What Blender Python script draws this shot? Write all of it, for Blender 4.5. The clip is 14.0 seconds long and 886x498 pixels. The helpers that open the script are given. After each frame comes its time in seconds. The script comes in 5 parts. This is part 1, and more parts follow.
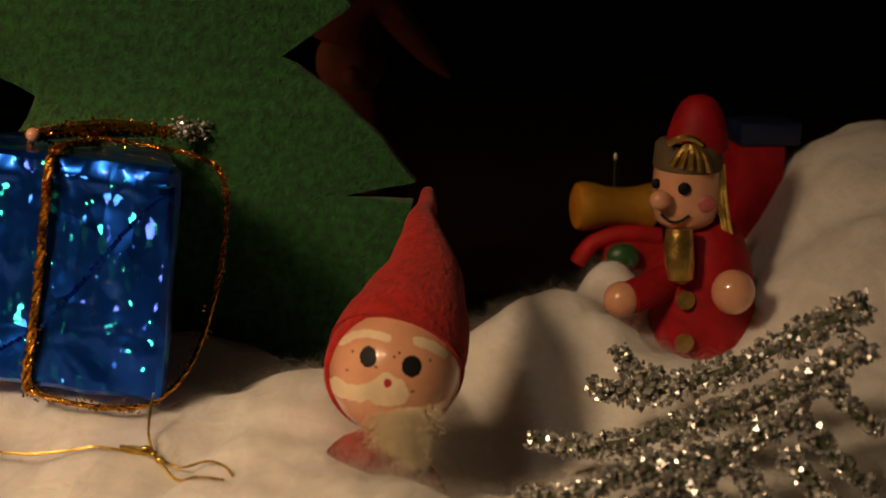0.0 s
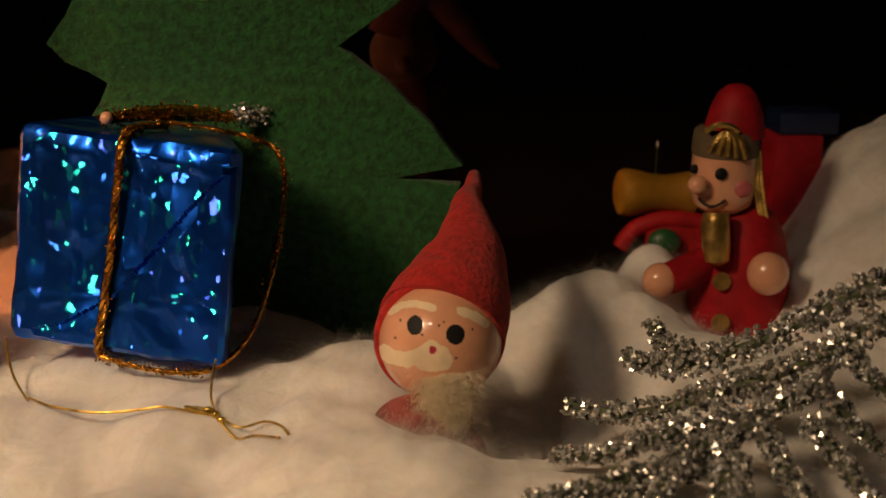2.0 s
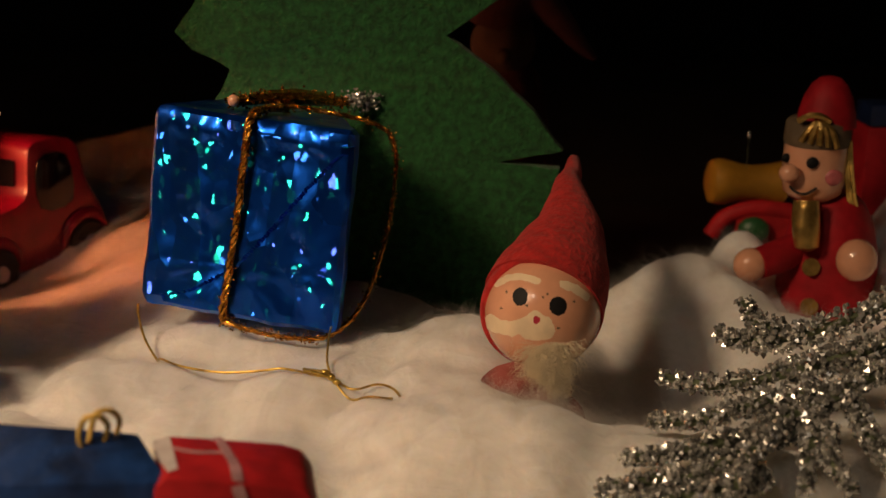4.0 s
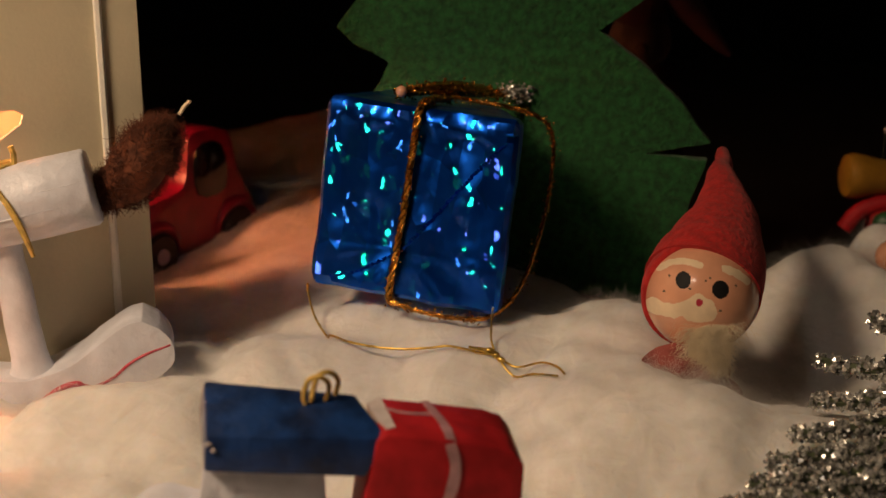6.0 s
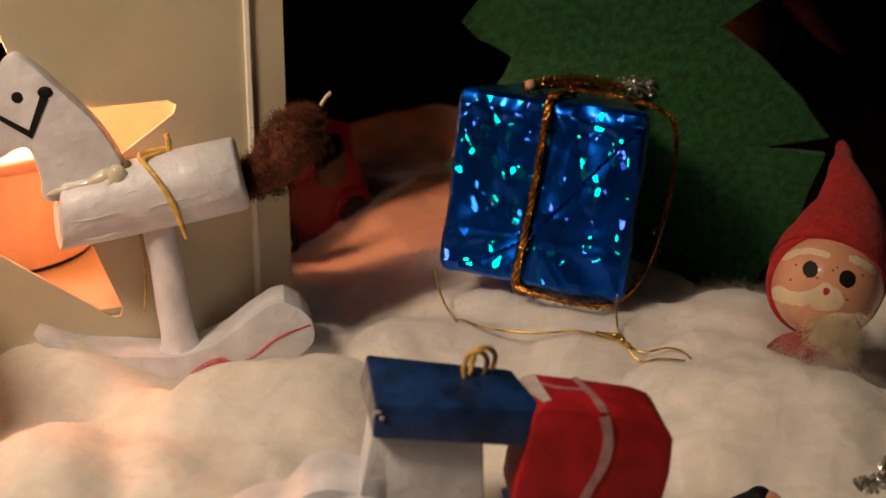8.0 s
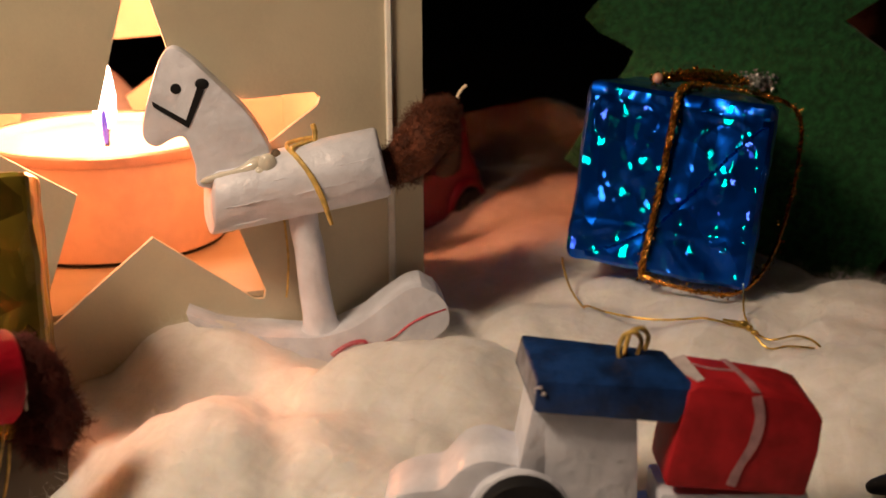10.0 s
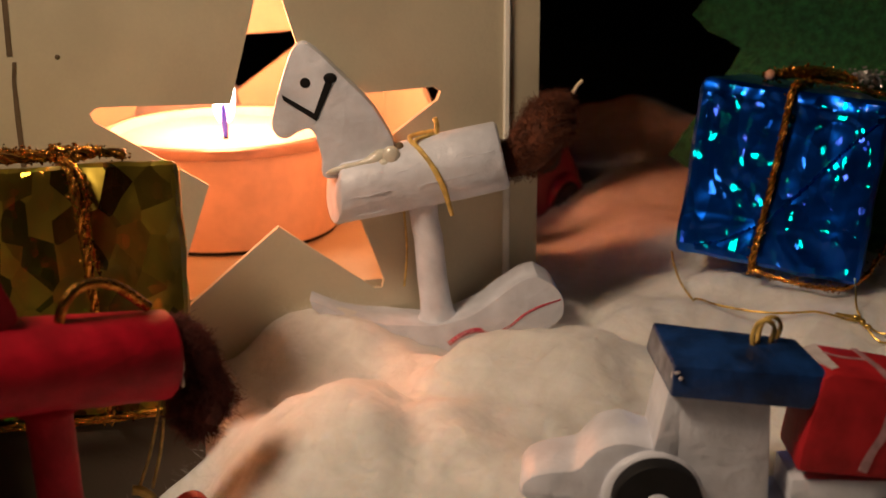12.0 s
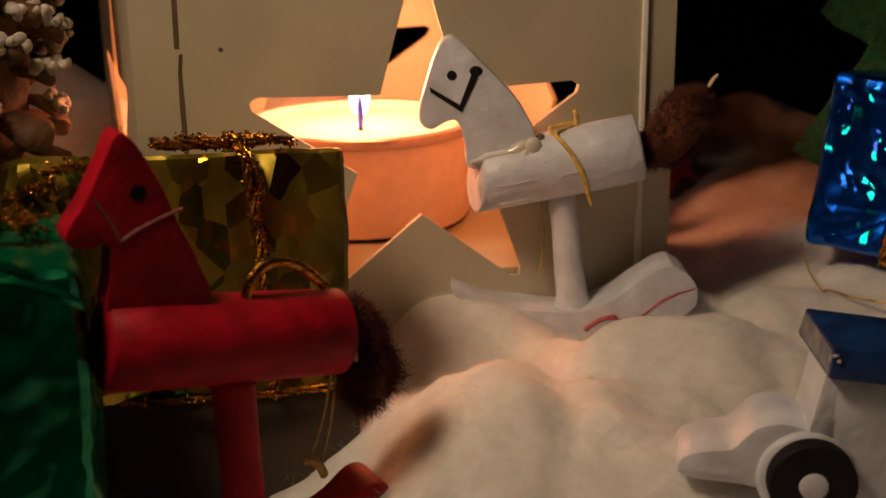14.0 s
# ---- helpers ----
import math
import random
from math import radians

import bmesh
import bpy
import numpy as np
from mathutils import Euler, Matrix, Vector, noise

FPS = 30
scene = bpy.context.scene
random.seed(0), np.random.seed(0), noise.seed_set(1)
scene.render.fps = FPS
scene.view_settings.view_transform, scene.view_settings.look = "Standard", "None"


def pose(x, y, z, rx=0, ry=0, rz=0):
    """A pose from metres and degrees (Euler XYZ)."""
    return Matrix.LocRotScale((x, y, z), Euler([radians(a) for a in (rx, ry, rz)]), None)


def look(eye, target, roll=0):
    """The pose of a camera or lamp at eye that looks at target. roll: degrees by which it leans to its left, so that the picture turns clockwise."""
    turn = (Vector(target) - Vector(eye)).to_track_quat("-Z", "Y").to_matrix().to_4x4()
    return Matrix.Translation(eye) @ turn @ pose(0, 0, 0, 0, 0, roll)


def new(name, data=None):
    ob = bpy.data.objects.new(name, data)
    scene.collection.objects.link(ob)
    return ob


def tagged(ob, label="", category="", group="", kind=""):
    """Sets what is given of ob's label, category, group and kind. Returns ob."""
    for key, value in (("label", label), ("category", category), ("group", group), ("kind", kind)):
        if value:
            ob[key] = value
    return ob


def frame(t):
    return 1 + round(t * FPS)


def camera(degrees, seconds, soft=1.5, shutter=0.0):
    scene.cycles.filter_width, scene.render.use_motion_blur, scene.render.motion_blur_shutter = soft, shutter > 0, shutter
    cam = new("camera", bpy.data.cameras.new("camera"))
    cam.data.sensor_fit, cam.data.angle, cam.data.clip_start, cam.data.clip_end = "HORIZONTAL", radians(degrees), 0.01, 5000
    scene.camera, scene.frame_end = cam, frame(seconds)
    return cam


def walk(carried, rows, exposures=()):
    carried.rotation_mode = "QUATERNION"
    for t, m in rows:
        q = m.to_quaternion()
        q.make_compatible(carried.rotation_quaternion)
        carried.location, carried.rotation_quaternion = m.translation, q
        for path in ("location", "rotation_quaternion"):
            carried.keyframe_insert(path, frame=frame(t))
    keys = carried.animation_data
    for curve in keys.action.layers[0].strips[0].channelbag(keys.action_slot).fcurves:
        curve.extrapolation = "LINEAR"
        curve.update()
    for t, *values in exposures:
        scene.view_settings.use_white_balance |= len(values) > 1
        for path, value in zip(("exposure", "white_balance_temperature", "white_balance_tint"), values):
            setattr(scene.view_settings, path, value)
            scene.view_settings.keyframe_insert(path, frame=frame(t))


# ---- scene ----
cam = camera(39.9, 14.0)
cam.data.dof.use_dof, cam.data.dof.focus_distance, cam.data.dof.aperture_fstop = True, 0.158, 35.0
CM = 0.01
# seconds, eye in centimetres, yaw, pitch and roll in degrees
PATH = [
    (0, -0.6543, -0.2144, 8.0737, -2.762, -15.940, 0.999),
    (0.5, -0.6321, -0.4462, 8.0781, -1.877, -15.979, 0.942),
    (1, -0.6405, -0.5634, 8.0875, -1.460, -16.037, 0.916),
    (1.5, -0.6184, -0.7353, 8.0840, -0.982, -16.033, 0.840),
    (2, -0.5494, -1.1466, 8.1116, -0.074, -16.192, 0.721),
    (2.5, -0.5836, -1.4977, 8.1024, 0.807, -16.228, 0.811),
    (5, -1.3730, -2.5719, 8.1314, 5.643, -16.416, 0.481),
    (5.5, -1.7155, -2.8359, 8.1153, 6.563, -16.378, 0.429),
    (6, -1.9211, -3.0331, 8.1168, 7.574, -16.396, 0.382),
    (6.5, -2.0866, -3.2156, 8.1229, 8.340, -16.432, 0.338),
    (7, -2.2914, -3.4329, 8.1321, 9.293, -16.453, 0.286),
    (7.5, -2.4457, -3.5843, 8.1333, 10.083, -16.476, 0.217),
    (8, -2.6482, -3.8071, 8.1445, 10.982, -16.512, 0.162),
    (10.5, -3.5613, -4.7357, 8.2030, 15.062, -16.716, -0.264),
    (11, -3.7148, -4.8815, 8.1958, 15.760, -16.694, -0.276),
    (11.5, -3.9271, -5.1099, 8.2011, 16.585, -16.673, -0.384),
    (12, -4.1100, -5.2743, 8.2111, 17.210, -16.705, -0.430),
    (12.5, -4.3046, -5.4893, 8.2125, 18.081, -16.710, -0.517),
    (13, -4.4930, -5.7091, 8.2078, 18.920, -16.684, -0.556),
    (13.5, -4.7284, -5.9678, 8.2305, 19.655, -16.725, -0.605),
    (14, -4.9025, -6.1739, 8.2238, 20.606, -16.709, -0.720),
]


def aim(x, y, z, yaw, pitch, roll):
    a, b = radians(yaw), radians(pitch)
    way = Vector((-math.sin(a) * math.cos(b), math.cos(a) * math.cos(b), math.sin(b)))
    eye = Vector((x, y, z)) * CM
    return look(eye, eye + way, roll)


walk(cam, [(t, aim(*row)) for t, *row in PATH], [(0, 0.05, 7050, 10), (2.5, 0.02, 6600, 10), (5.5, -0.15, 6250, 10), (7.5, -0.20, 5850, 10), (11, -0.28, 5750, 10), (12.5, -0.81, 5850, 10), (14, -1.11, 6100, 10)])

# ---- world and lights ----
world = bpy.data.worlds.new("dim_room")
scene.world = world
world.use_nodes = True
world.node_tree.nodes["Background"].inputs[0].default_value = (1.0, 0.8, 0.55, 1)
world.node_tree.nodes["Background"].inputs[1].default_value = 0.0015


def area_lamp(name, eye, target, size, watts, colour):
    data = bpy.data.lights.new(name, "AREA")
    data.shape, data.size, data.energy, data.color = "DISK", size, watts, colour
    ob = new(name, data)
    ob.matrix_world = look(Vector(eye) * CM, Vector(target) * CM)
    return ob


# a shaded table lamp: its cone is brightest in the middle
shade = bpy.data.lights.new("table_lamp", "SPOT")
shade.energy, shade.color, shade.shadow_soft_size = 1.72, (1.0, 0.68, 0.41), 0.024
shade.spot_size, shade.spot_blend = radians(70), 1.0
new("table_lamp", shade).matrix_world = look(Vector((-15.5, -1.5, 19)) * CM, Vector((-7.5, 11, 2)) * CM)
area_lamp("ceiling_lamp", (-40, -60, 85), (-5, 11, 2), 0.12, 0.5, (1.0, 0.80, 0.62))
flame_data = bpy.data.lights.new("candle_light", "POINT")
flame_data.energy, flame_data.color, flame_data.shadow_soft_size = 0.41, (1.0, 0.29, 0.105), 0.0065
new("candle_light", flame_data).location = (-13.85 * CM, 13.5 * CM, 5.45 * CM)

# ---- materials ----
def mat(name, colour, rough=0.6, metal=0.0, var=0.18, scale=300.0, bump=0.15, bscale=900.0, other=None, sheen=0.0, coat=0.0,
        sss=0.0, island=0.0, depth=0.0004, spec=0.5):
    m = bpy.data.materials.new(name)
    m.use_nodes = True
    nt = m.node_tree
    n, l = nt.nodes, nt.links
    b = n["Principled BSDF"]
    co = n.new("ShaderNodeTexCoord")
    big, fine = n.new("ShaderNodeTexNoise"), n.new("ShaderNodeTexNoise")
    big.inputs["Scale"].default_value, fine.inputs["Scale"].default_value = scale, bscale
    big.inputs["Detail"].default_value, fine.inputs["Detail"].default_value = 4, 5
    l.new(co.outputs["Object"], big.inputs["Vector"])
    l.new(co.outputs["Object"], fine.inputs["Vector"])
    ramp = n.new("ShaderNodeMix")
    ramp.data_type = "RGBA"
    dark = tuple(max(c * (1 - var), 0) for c in colour)
    light = other or tuple(min(c * (1 + var), 1) for c in colour)
    ramp.inputs[6].default_value, ramp.inputs[7].default_value = (*dark, 1), (*light, 1)
    add = n.new("ShaderNodeMath")
    add.operation = "MULTIPLY_ADD"
    l.new(fine.outputs["Fac"], add.inputs[0])
    add.inputs[1].default_value = 0.6
    half = n.new("ShaderNodeMapRange")
    half.inputs["From Min"].default_value, half.inputs["From Max"].default_value = 0.36, 0.64
    half.inputs["To Min"].default_value, half.inputs["To Max"].default_value = -0.3, 0.7
    l.new(big.outputs["Fac"], half.inputs["Value"])
    l.new(half.outputs["Result"], add.inputs[2])
    add.use_clamp = True
    l.new(add.outputs[0], ramp.inputs[0])
    out = ramp.outputs[2]
    if island:
        geo, hsv = n.new("ShaderNodeNewGeometry"), n.new("ShaderNodeHueSaturation")
        rng = n.new("ShaderNodeMapRange")
        rng.inputs["To Min"].default_value, rng.inputs["To Max"].default_value = 1 - island, 1 + island
        l.new(geo.outputs["Random Per Island"], rng.inputs["Value"])
        l.new(rng.outputs["Result"], hsv.inputs["Value"])
        l.new(out, hsv.inputs["Color"])
        out = hsv.outputs["Color"]
    l.new(out, b.inputs["Base Color"])
    b.inputs["Roughness"].default_value, b.inputs["Metallic"].default_value = rough, metal
    b.inputs["Sheen Weight"].default_value, b.inputs["Coat Weight"].default_value = sheen, coat
    b.inputs["Coat Roughness"].default_value, b.inputs["Specular IOR Level"].default_value = 0.05, spec
    if sss:
        b.inputs["Subsurface Weight"].default_value = sss
        b.inputs["Subsurface Radius"].default_value = (0.006, 0.005, 0.0042)
        b.inputs["Subsurface Scale"].default_value = 1.0
    if bump:
        bp = n.new("ShaderNodeBump")
        bp.inputs["Strength"].default_value, bp.inputs["Distance"].default_value = bump, depth
        l.new(fine.outputs["Fac"], bp.inputs["Height"])
        l.new(bp.outputs["Normal"], b.inputs["Normal"])
    return m


def foil(name, base, flecks, cell=330.0, share=0.86, rough=0.22, fine_by=3.0, low=0.45, high=1.5, crinkle=0.6, facet=0.2, tall=0.45, metal=0.94, spark=0.08):
    """Crinkled metal foil with a fine pattern of bright coloured flecks."""
    m = bpy.data.materials.new(name)
    m.use_nodes = True
    nt = m.node_tree
    n, l = nt.nodes, nt.links
    b = n["Principled BSDF"]
    co, mp = n.new("ShaderNodeTexCoord"), n.new("ShaderNodeMapping")
    mp.inputs["Scale"].default_value = (1.0, 1.0, tall)
    mp.inputs["Rotation"].default_value = (0.2, 0.5, 0.3)
    l.new(co.outputs["Object"], mp.inputs["Vector"])
    vo, no, fine = n.new("ShaderNodeTexVoronoi"), n.new("ShaderNodeTexNoise"), n.new("ShaderNodeTexVoronoi")
    no.inputs["Detail"].default_value = 0.8
    fine.distance = "MANHATTAN"
    vo.inputs["Scale"].default_value, no.inputs["Scale"].default_value, fine.inputs["Scale"].default_value = cell, 160, cell * fine_by
    for k in (vo, no, fine):
        l.new(mp.outputs["Vector"], k.inputs["Vector"])
    sep = n.new("ShaderNodeSeparateColor")
    l.new(fine.outputs["Color"], sep.inputs["Color"])
    gt = n.new("ShaderNodeMath")
    gt.operation = "GREATER_THAN"
    gt.inputs[1].default_value = share
    l.new(sep.outputs[0], gt.inputs[0])
    ramp = n.new("ShaderNodeValToRGB")
    ramp.color_ramp.interpolation = "CONSTANT"
    for i, c in enumerate(flecks):
        e = ramp.color_ramp.elements[i] if i < 2 else ramp.color_ramp.elements.new(0.5)
        e.position, e.color = i / len(flecks), (*[k * spark for k in c], 1)
    l.new(sep.outputs[1], ramp.inputs["Fac"])
    sheet = n.new("ShaderNodeMix")
    sheet.data_type = "RGBA"
    sheet.inputs[6].default_value = (*[c * low for c in base], 1)
    sheet.inputs[7].default_value = (*[min(1, c * high) for c in base], 1)
    vs, vm = n.new("ShaderNodeSeparateColor"), n.new("ShaderNodeMath")
    l.new(vo.outputs["Color"], vs.inputs["Color"])
    vm.operation = "MULTIPLY"
    l.new(vs.outputs[2], vm.inputs[0])
    l.new(no.outputs["Fac"], vm.inputs[1])
    vm.use_clamp = True
    vx = n.new("ShaderNodeMath")
    vx.operation = "MULTIPLY"
    vx.inputs[1].default_value = 1.7
    l.new(vm.outputs[0], vx.inputs[0])
    vx.use_clamp = True
    l.new(vx.outputs[0], sheet.inputs[0])
    tint = n.new("ShaderNodeMix")
    tint.data_type = "RGBA"
    tint.inputs[6].default_value = (0, 0, 0, 1)
    l.new(gt.outputs[0], tint.inputs[0])
    l.new(ramp.outputs["Color"], tint.inputs[7])
    l.new(sheet.outputs[2], b.inputs["Base Color"])
    # each fleck is a fine grating: it throws light off at its own angle, so that only some catch the lamp
    geo, off, far = n.new("ShaderNodeNewGeometry"), n.new("ShaderNodeVectorMath"), n.new("ShaderNodeVectorMath")
    off.operation, far.operation = "MULTIPLY_ADD", "NORMALIZE"
    off.inputs[1].default_value = (0.55, 0.55, 0.55)
    chance = n.new("ShaderNodeTexWhiteNoise")
    l.new(fine.outputs["Color"], chance.inputs["Vector"])
    l.new(chance.outputs["Color"], off.inputs[0])
    # this lean between camera and lamp is set to fit the camera's view
    shift = n.new("ShaderNodeVectorMath")
    shift.inputs[1].default_value = (-0.325, -0.275, 0.005)
    l.new(geo.outputs["Normal"], shift.inputs[0])
    l.new(shift.outputs[0], off.inputs[2])
    l.new(off.outputs[0], far.inputs[0])
    b.inputs["Metallic"].default_value = metal
    shine, both = n.new("ShaderNodeBsdfGlossy"), n.new("ShaderNodeAddShader")
    shine.inputs["Roughness"].default_value = 0.05
    l.new(tint.outputs[2], shine.inputs["Color"])
    l.new(far.outputs[0], shine.inputs["Normal"])
    l.new(b.outputs[0], both.inputs[0])
    l.new(shine.outputs[0], both.inputs[1])
    l.new(both.outputs[0], n["Material Output"].inputs["Surface"])
    b.inputs["Roughness"].default_value = rough
    b.inputs["Coat Weight"].default_value, b.inputs["Coat Roughness"].default_value = 0.16, 0.08
    bp, bp2 = n.new("ShaderNodeBump"), n.new("ShaderNodeBump")
    bp.inputs["Strength"].default_value, bp.inputs["Distance"].default_value = crinkle, 0.0012
    bp2.inputs["Strength"].default_value, bp2.inputs["Distance"].default_value = 0.35, 0.004
    l.new(vo.outputs["Distance"], bp.inputs["Height"])
    l.new(no.outputs["Fac"], bp2.inputs["Height"])
    l.new(bp2.outputs["Normal"], bp.inputs["Normal"])
    # the printed facets lie at slightly different angles
    lean, level, norm = n.new("ShaderNodeVectorMath"), n.new("ShaderNodeVectorMath"), n.new("ShaderNodeVectorMath")
    lean.operation, level.operation, norm.operation = "MULTIPLY_ADD", "SUBTRACT", "NORMALIZE"
    level.inputs[1].default_value = (0.5, 0.5, 0.5)
    lean.inputs[1].default_value = (facet, facet, facet)
    l.new(vo.outputs["Color"], level.inputs[0])
    l.new(level.outputs[0], lean.inputs[0])
    l.new(bp.outputs["Normal"], lean.inputs[2])
    l.new(lean.outputs[0], norm.inputs[0])
    l.new(norm.outputs[0], b.inputs["Normal"])
    l.new(bp2.outputs["Normal"], b.inputs["Coat Normal"])
    return m


def cotton_wool():
    """Matted white fibres: drawn-out wisps over finer clumps, with light passing into them."""
    m = bpy.data.materials.new("cotton_wool")
    m.use_nodes = True
    n, l = m.node_tree.nodes, m.node_tree.links
    b = n["Principled BSDF"]
    co = n.new("ShaderNodeTexCoord")
    heights = []
    for scale, detail, twist, stretch, turn in ((210, 6, 1.6, (1.0, 0.45, 1.0), 0.5), (420, 6, 1.2, (0.4, 1.0, 1.0), -0.4), (1500, 4, 0.5, (1.0, 0.6, 1.0), 0.9)):
        mp, no = n.new("ShaderNodeMapping"), n.new("ShaderNodeTexNoise")
        mp.inputs["Scale"].default_value, mp.inputs["Rotation"].default_value = stretch, (0, 0, turn)
        no.inputs["Scale"].default_value, no.inputs["Detail"].default_value, no.inputs["Distortion"].default_value = scale, detail, twist
        l.new(co.outputs["Object"], mp.inputs["Vector"])
        l.new(mp.outputs["Vector"], no.inputs["Vector"])
        heights.append(no.outputs["Fac"])
    total = heights[0]
    for h, share in zip(heights[1:], (0.6, 0.25)):
        add = n.new("ShaderNodeMath")
        add.operation = "MULTIPLY_ADD"
        add.inputs[1].default_value = share
        l.new(h, add.inputs[0])
        l.new(total, add.inputs[2])
        total = add.outputs[0]
    fit, tone = n.new("ShaderNodeMapRange"), n.new("ShaderNodeMix")
    fit.inputs["From Min"].default_value, fit.inputs["From Max"].default_value = 0.65, 1.2
    tone.data_type = "RGBA"
    tone.inputs[6].default_value, tone.inputs[7].default_value = (0.77, 0.75, 0.71, 1), (0.92, 0.90, 0.87, 1)
    l.new(total, fit.inputs["Value"])
    l.new(fit.outputs["Result"], tone.inputs[0])
    l.new(tone.outputs[2], b.inputs["Base Color"])
    bp = n.new("ShaderNodeBump")
    bp.inputs["Strength"].default_value, bp.inputs["Distance"].default_value = 0.22, 0.0020
    l.new(total, bp.inputs["Height"])
    l.new(bp.outputs["Normal"], b.inputs["Normal"])
    b.inputs["Roughness"].default_value, b.inputs["Specular IOR Level"].default_value, b.inputs["Sheen Weight"].default_value = 1.0, 0.1, 0.4
    b.inputs["Subsurface Weight"].default_value, b.inputs["Subsurface Scale"].default_value = 0.7, 1.0
    b.inputs["Subsurface Radius"].default_value = (0.004, 0.0034, 0.0028)
    return m


def glow(name, colour, strength):
    m = bpy.data.materials.new(name)
    m.use_nodes = True
    b = m.node_tree.nodes["Principled BSDF"]
    b.inputs["Base Color"].default_value = (*colour, 1)
    b.inputs["Emission Color"].default_value, b.inputs["Emission Strength"].default_value = (*colour, 1), strength
    return m


COTTON = cotton_wool()
FIBRE = mat("cotton_fibre", (0.88, 0.86, 0.83), 0.9, var=0.03, bump=0)
_nt = FIBRE.node_tree
_through, _half = _nt.nodes.new("ShaderNodeBsdfTranslucent"), _nt.nodes.new("ShaderNodeMixShader")
_through.inputs["Color"].default_value = (0.88, 0.86, 0.83, 1)
_half.inputs[0].default_value = 0.7
_nt.links.new(_nt.nodes["Principled BSDF"].outputs[0], _half.inputs[1])
_nt.links.new(_through.outputs[0], _half.inputs[2])
_nt.links.new(_half.outputs[0], _nt.nodes["Material Output"].inputs["Surface"])
CARD = mat("lantern_card", (0.60, 0.54, 0.385), 0.62, var=0.07, scale=70, bump=0.1, bscale=1800)
CREASE = mat("card_crease", (0.80, 0.78, 0.70), 0.6, var=0.05)
BROWN = mat("brown_tear", (0.13, 0.09, 0.05), 0.8, var=0.2)
# gnome's face: the dimness at the back is put into this colour
SHADEFACE = mat("shaded_brown_felt", (0.035, 0.018, 0.010), 0.9, var=0.3)
GLUE = mat("clear_glue", (0.70, 0.66, 0.55), 0.12, var=0.08, bump=0.3, bscale=350, coat=0.6)
WHITE = mat("white_paint", (0.70, 0.72, 0.80), 0.42, var=0.10, scale=220, bump=0.5, bscale=380, depth=0.0008, coat=0.06)
EYEBLACK = mat("black_paint", (0.010, 0.010, 0.011), 0.6, var=0.2, bump=0.05, spec=0.2)
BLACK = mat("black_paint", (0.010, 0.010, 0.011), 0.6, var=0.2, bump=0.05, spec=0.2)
BRIDLE = mat("faded_bridle_paint", (0.34, 0.10, 0.11), 0.5, var=0.3, scale=500)
REDLINE = mat("red_line", (0.42, 0.02, 0.05), 0.5, var=0.25)
REDWOOD = mat("red_paint", (0.40, 0.004, 0.016), 0.56, var=0.25, scale=250, bump=0.3, bscale=900, spec=0.2)
# card like the lantern's, darkened to brown: its shade is in the colour
SHADECARD = mat("shaded_card", (0.075, 0.055, 0.036), 0.75, var=0.07, scale=70, bump=0.1, bscale=1800)
CARRED = mat("crimson_paint", (0.38, 0.012, 0.016), 0.6, var=0.25, scale=250, bump=0.3, bscale=700, spec=0.25)
CARBLUE = mat("navy_paint", (0.006, 0.029, 0.12), 0.45, var=0.5, scale=260, bump=0.5, bscale=700)
RIBBON = mat("ribbon_paint", (0.46, 0.25, 0.27), 0.5, var=0.25, scale=500)
PALE = mat("pale_stripe", (0.55, 0.50, 0.50), 0.5, var=0.12, scale=500)
FELT = mat("green_felt", (0.010, 0.074, 0.016), 0.95, var=0.4, scale=700, bump=0.9, bscale=1500, sheen=0.1, depth=0.0006)
HATFELT = mat("red_felt", (0.42, 0.014, 0.012), 0.95, var=0.2, scale=700, bump=0.8, bscale=1500, sheen=0.08, depth=0.0005)
KINGRED = mat("scarlet_paint", (0.34, 0.009, 0.016), 0.6, spec=0.25, var=0.18, scale=300, bump=0.2)
SKIN = mat("skin_paint", (0.72, 0.36, 0.22), 0.25, var=0.08, scale=200, bump=0.05, coat=0.8)
CREAM = mat("cream_paint", (0.78, 0.62, 0.42), 0.4, var=0.1)
SCUFF = mat("bare_scuff", (0.22, 0.22, 0.25), 0.6, var=0.35, scale=400)
BLUSH = mat("rosy_paint", (0.55, 0.14, 0.15), 0.4, var=0.15, scale=600)
MAUVE = mat("faded_red_cloth", (0.25, 0.065, 0.055), 0.85, var=0.4, scale=350, bump=0.6)
BEARD = mat("beard_wool", (0.80, 0.70, 0.50), 0.9, var=0.1, sheen=0.4)
GOLDP = mat("gold_paint", (0.48, 0.31, 0.09), 0.3, metal=0.75, var=0.3, scale=500, bump=0.4)
CORD = mat("gold_cord", (0.47, 0.215, 0.030), 0.18, metal=0.92, var=0.45, scale=900, bump=0.6, bscale=1800, island=0.7)
THREAD = mat("yellow_thread", (0.62, 0.42, 0.10), 0.6, var=0.25, scale=900)
WIRE = mat("gold_wire", (0.55, 0.37, 0.08), 0.32, metal=0.8, var=0.5, scale=500)
SILVER = mat("silver_glitter", (0.60, 0.60, 0.57), 0.26, metal=0.7, var=0.35, scale=900, bump=0, island=0.6)
STEM = mat("dark_stem", (0.08, 0.10, 0.05), 0.7, var=0.3)
FUR = mat("brown_wool", (0.105, 0.028, 0.009), 0.85, var=0.35, scale=500, bump=0, island=0.5)
FURDARK = mat("maroon_wool", (0.11, 0.024, 0.016), 0.85, var=0.35, scale=500, bump=0, island=0.5)
CONE = mat("pine_cone", (0.17, 0.085, 0.04), 0.7, var=0.4, scale=350, bump=0.5)
FROST = mat("frosted_tip", (0.74, 0.68, 0.60), 0.8, var=0.3, scale=500, bump=0.6)
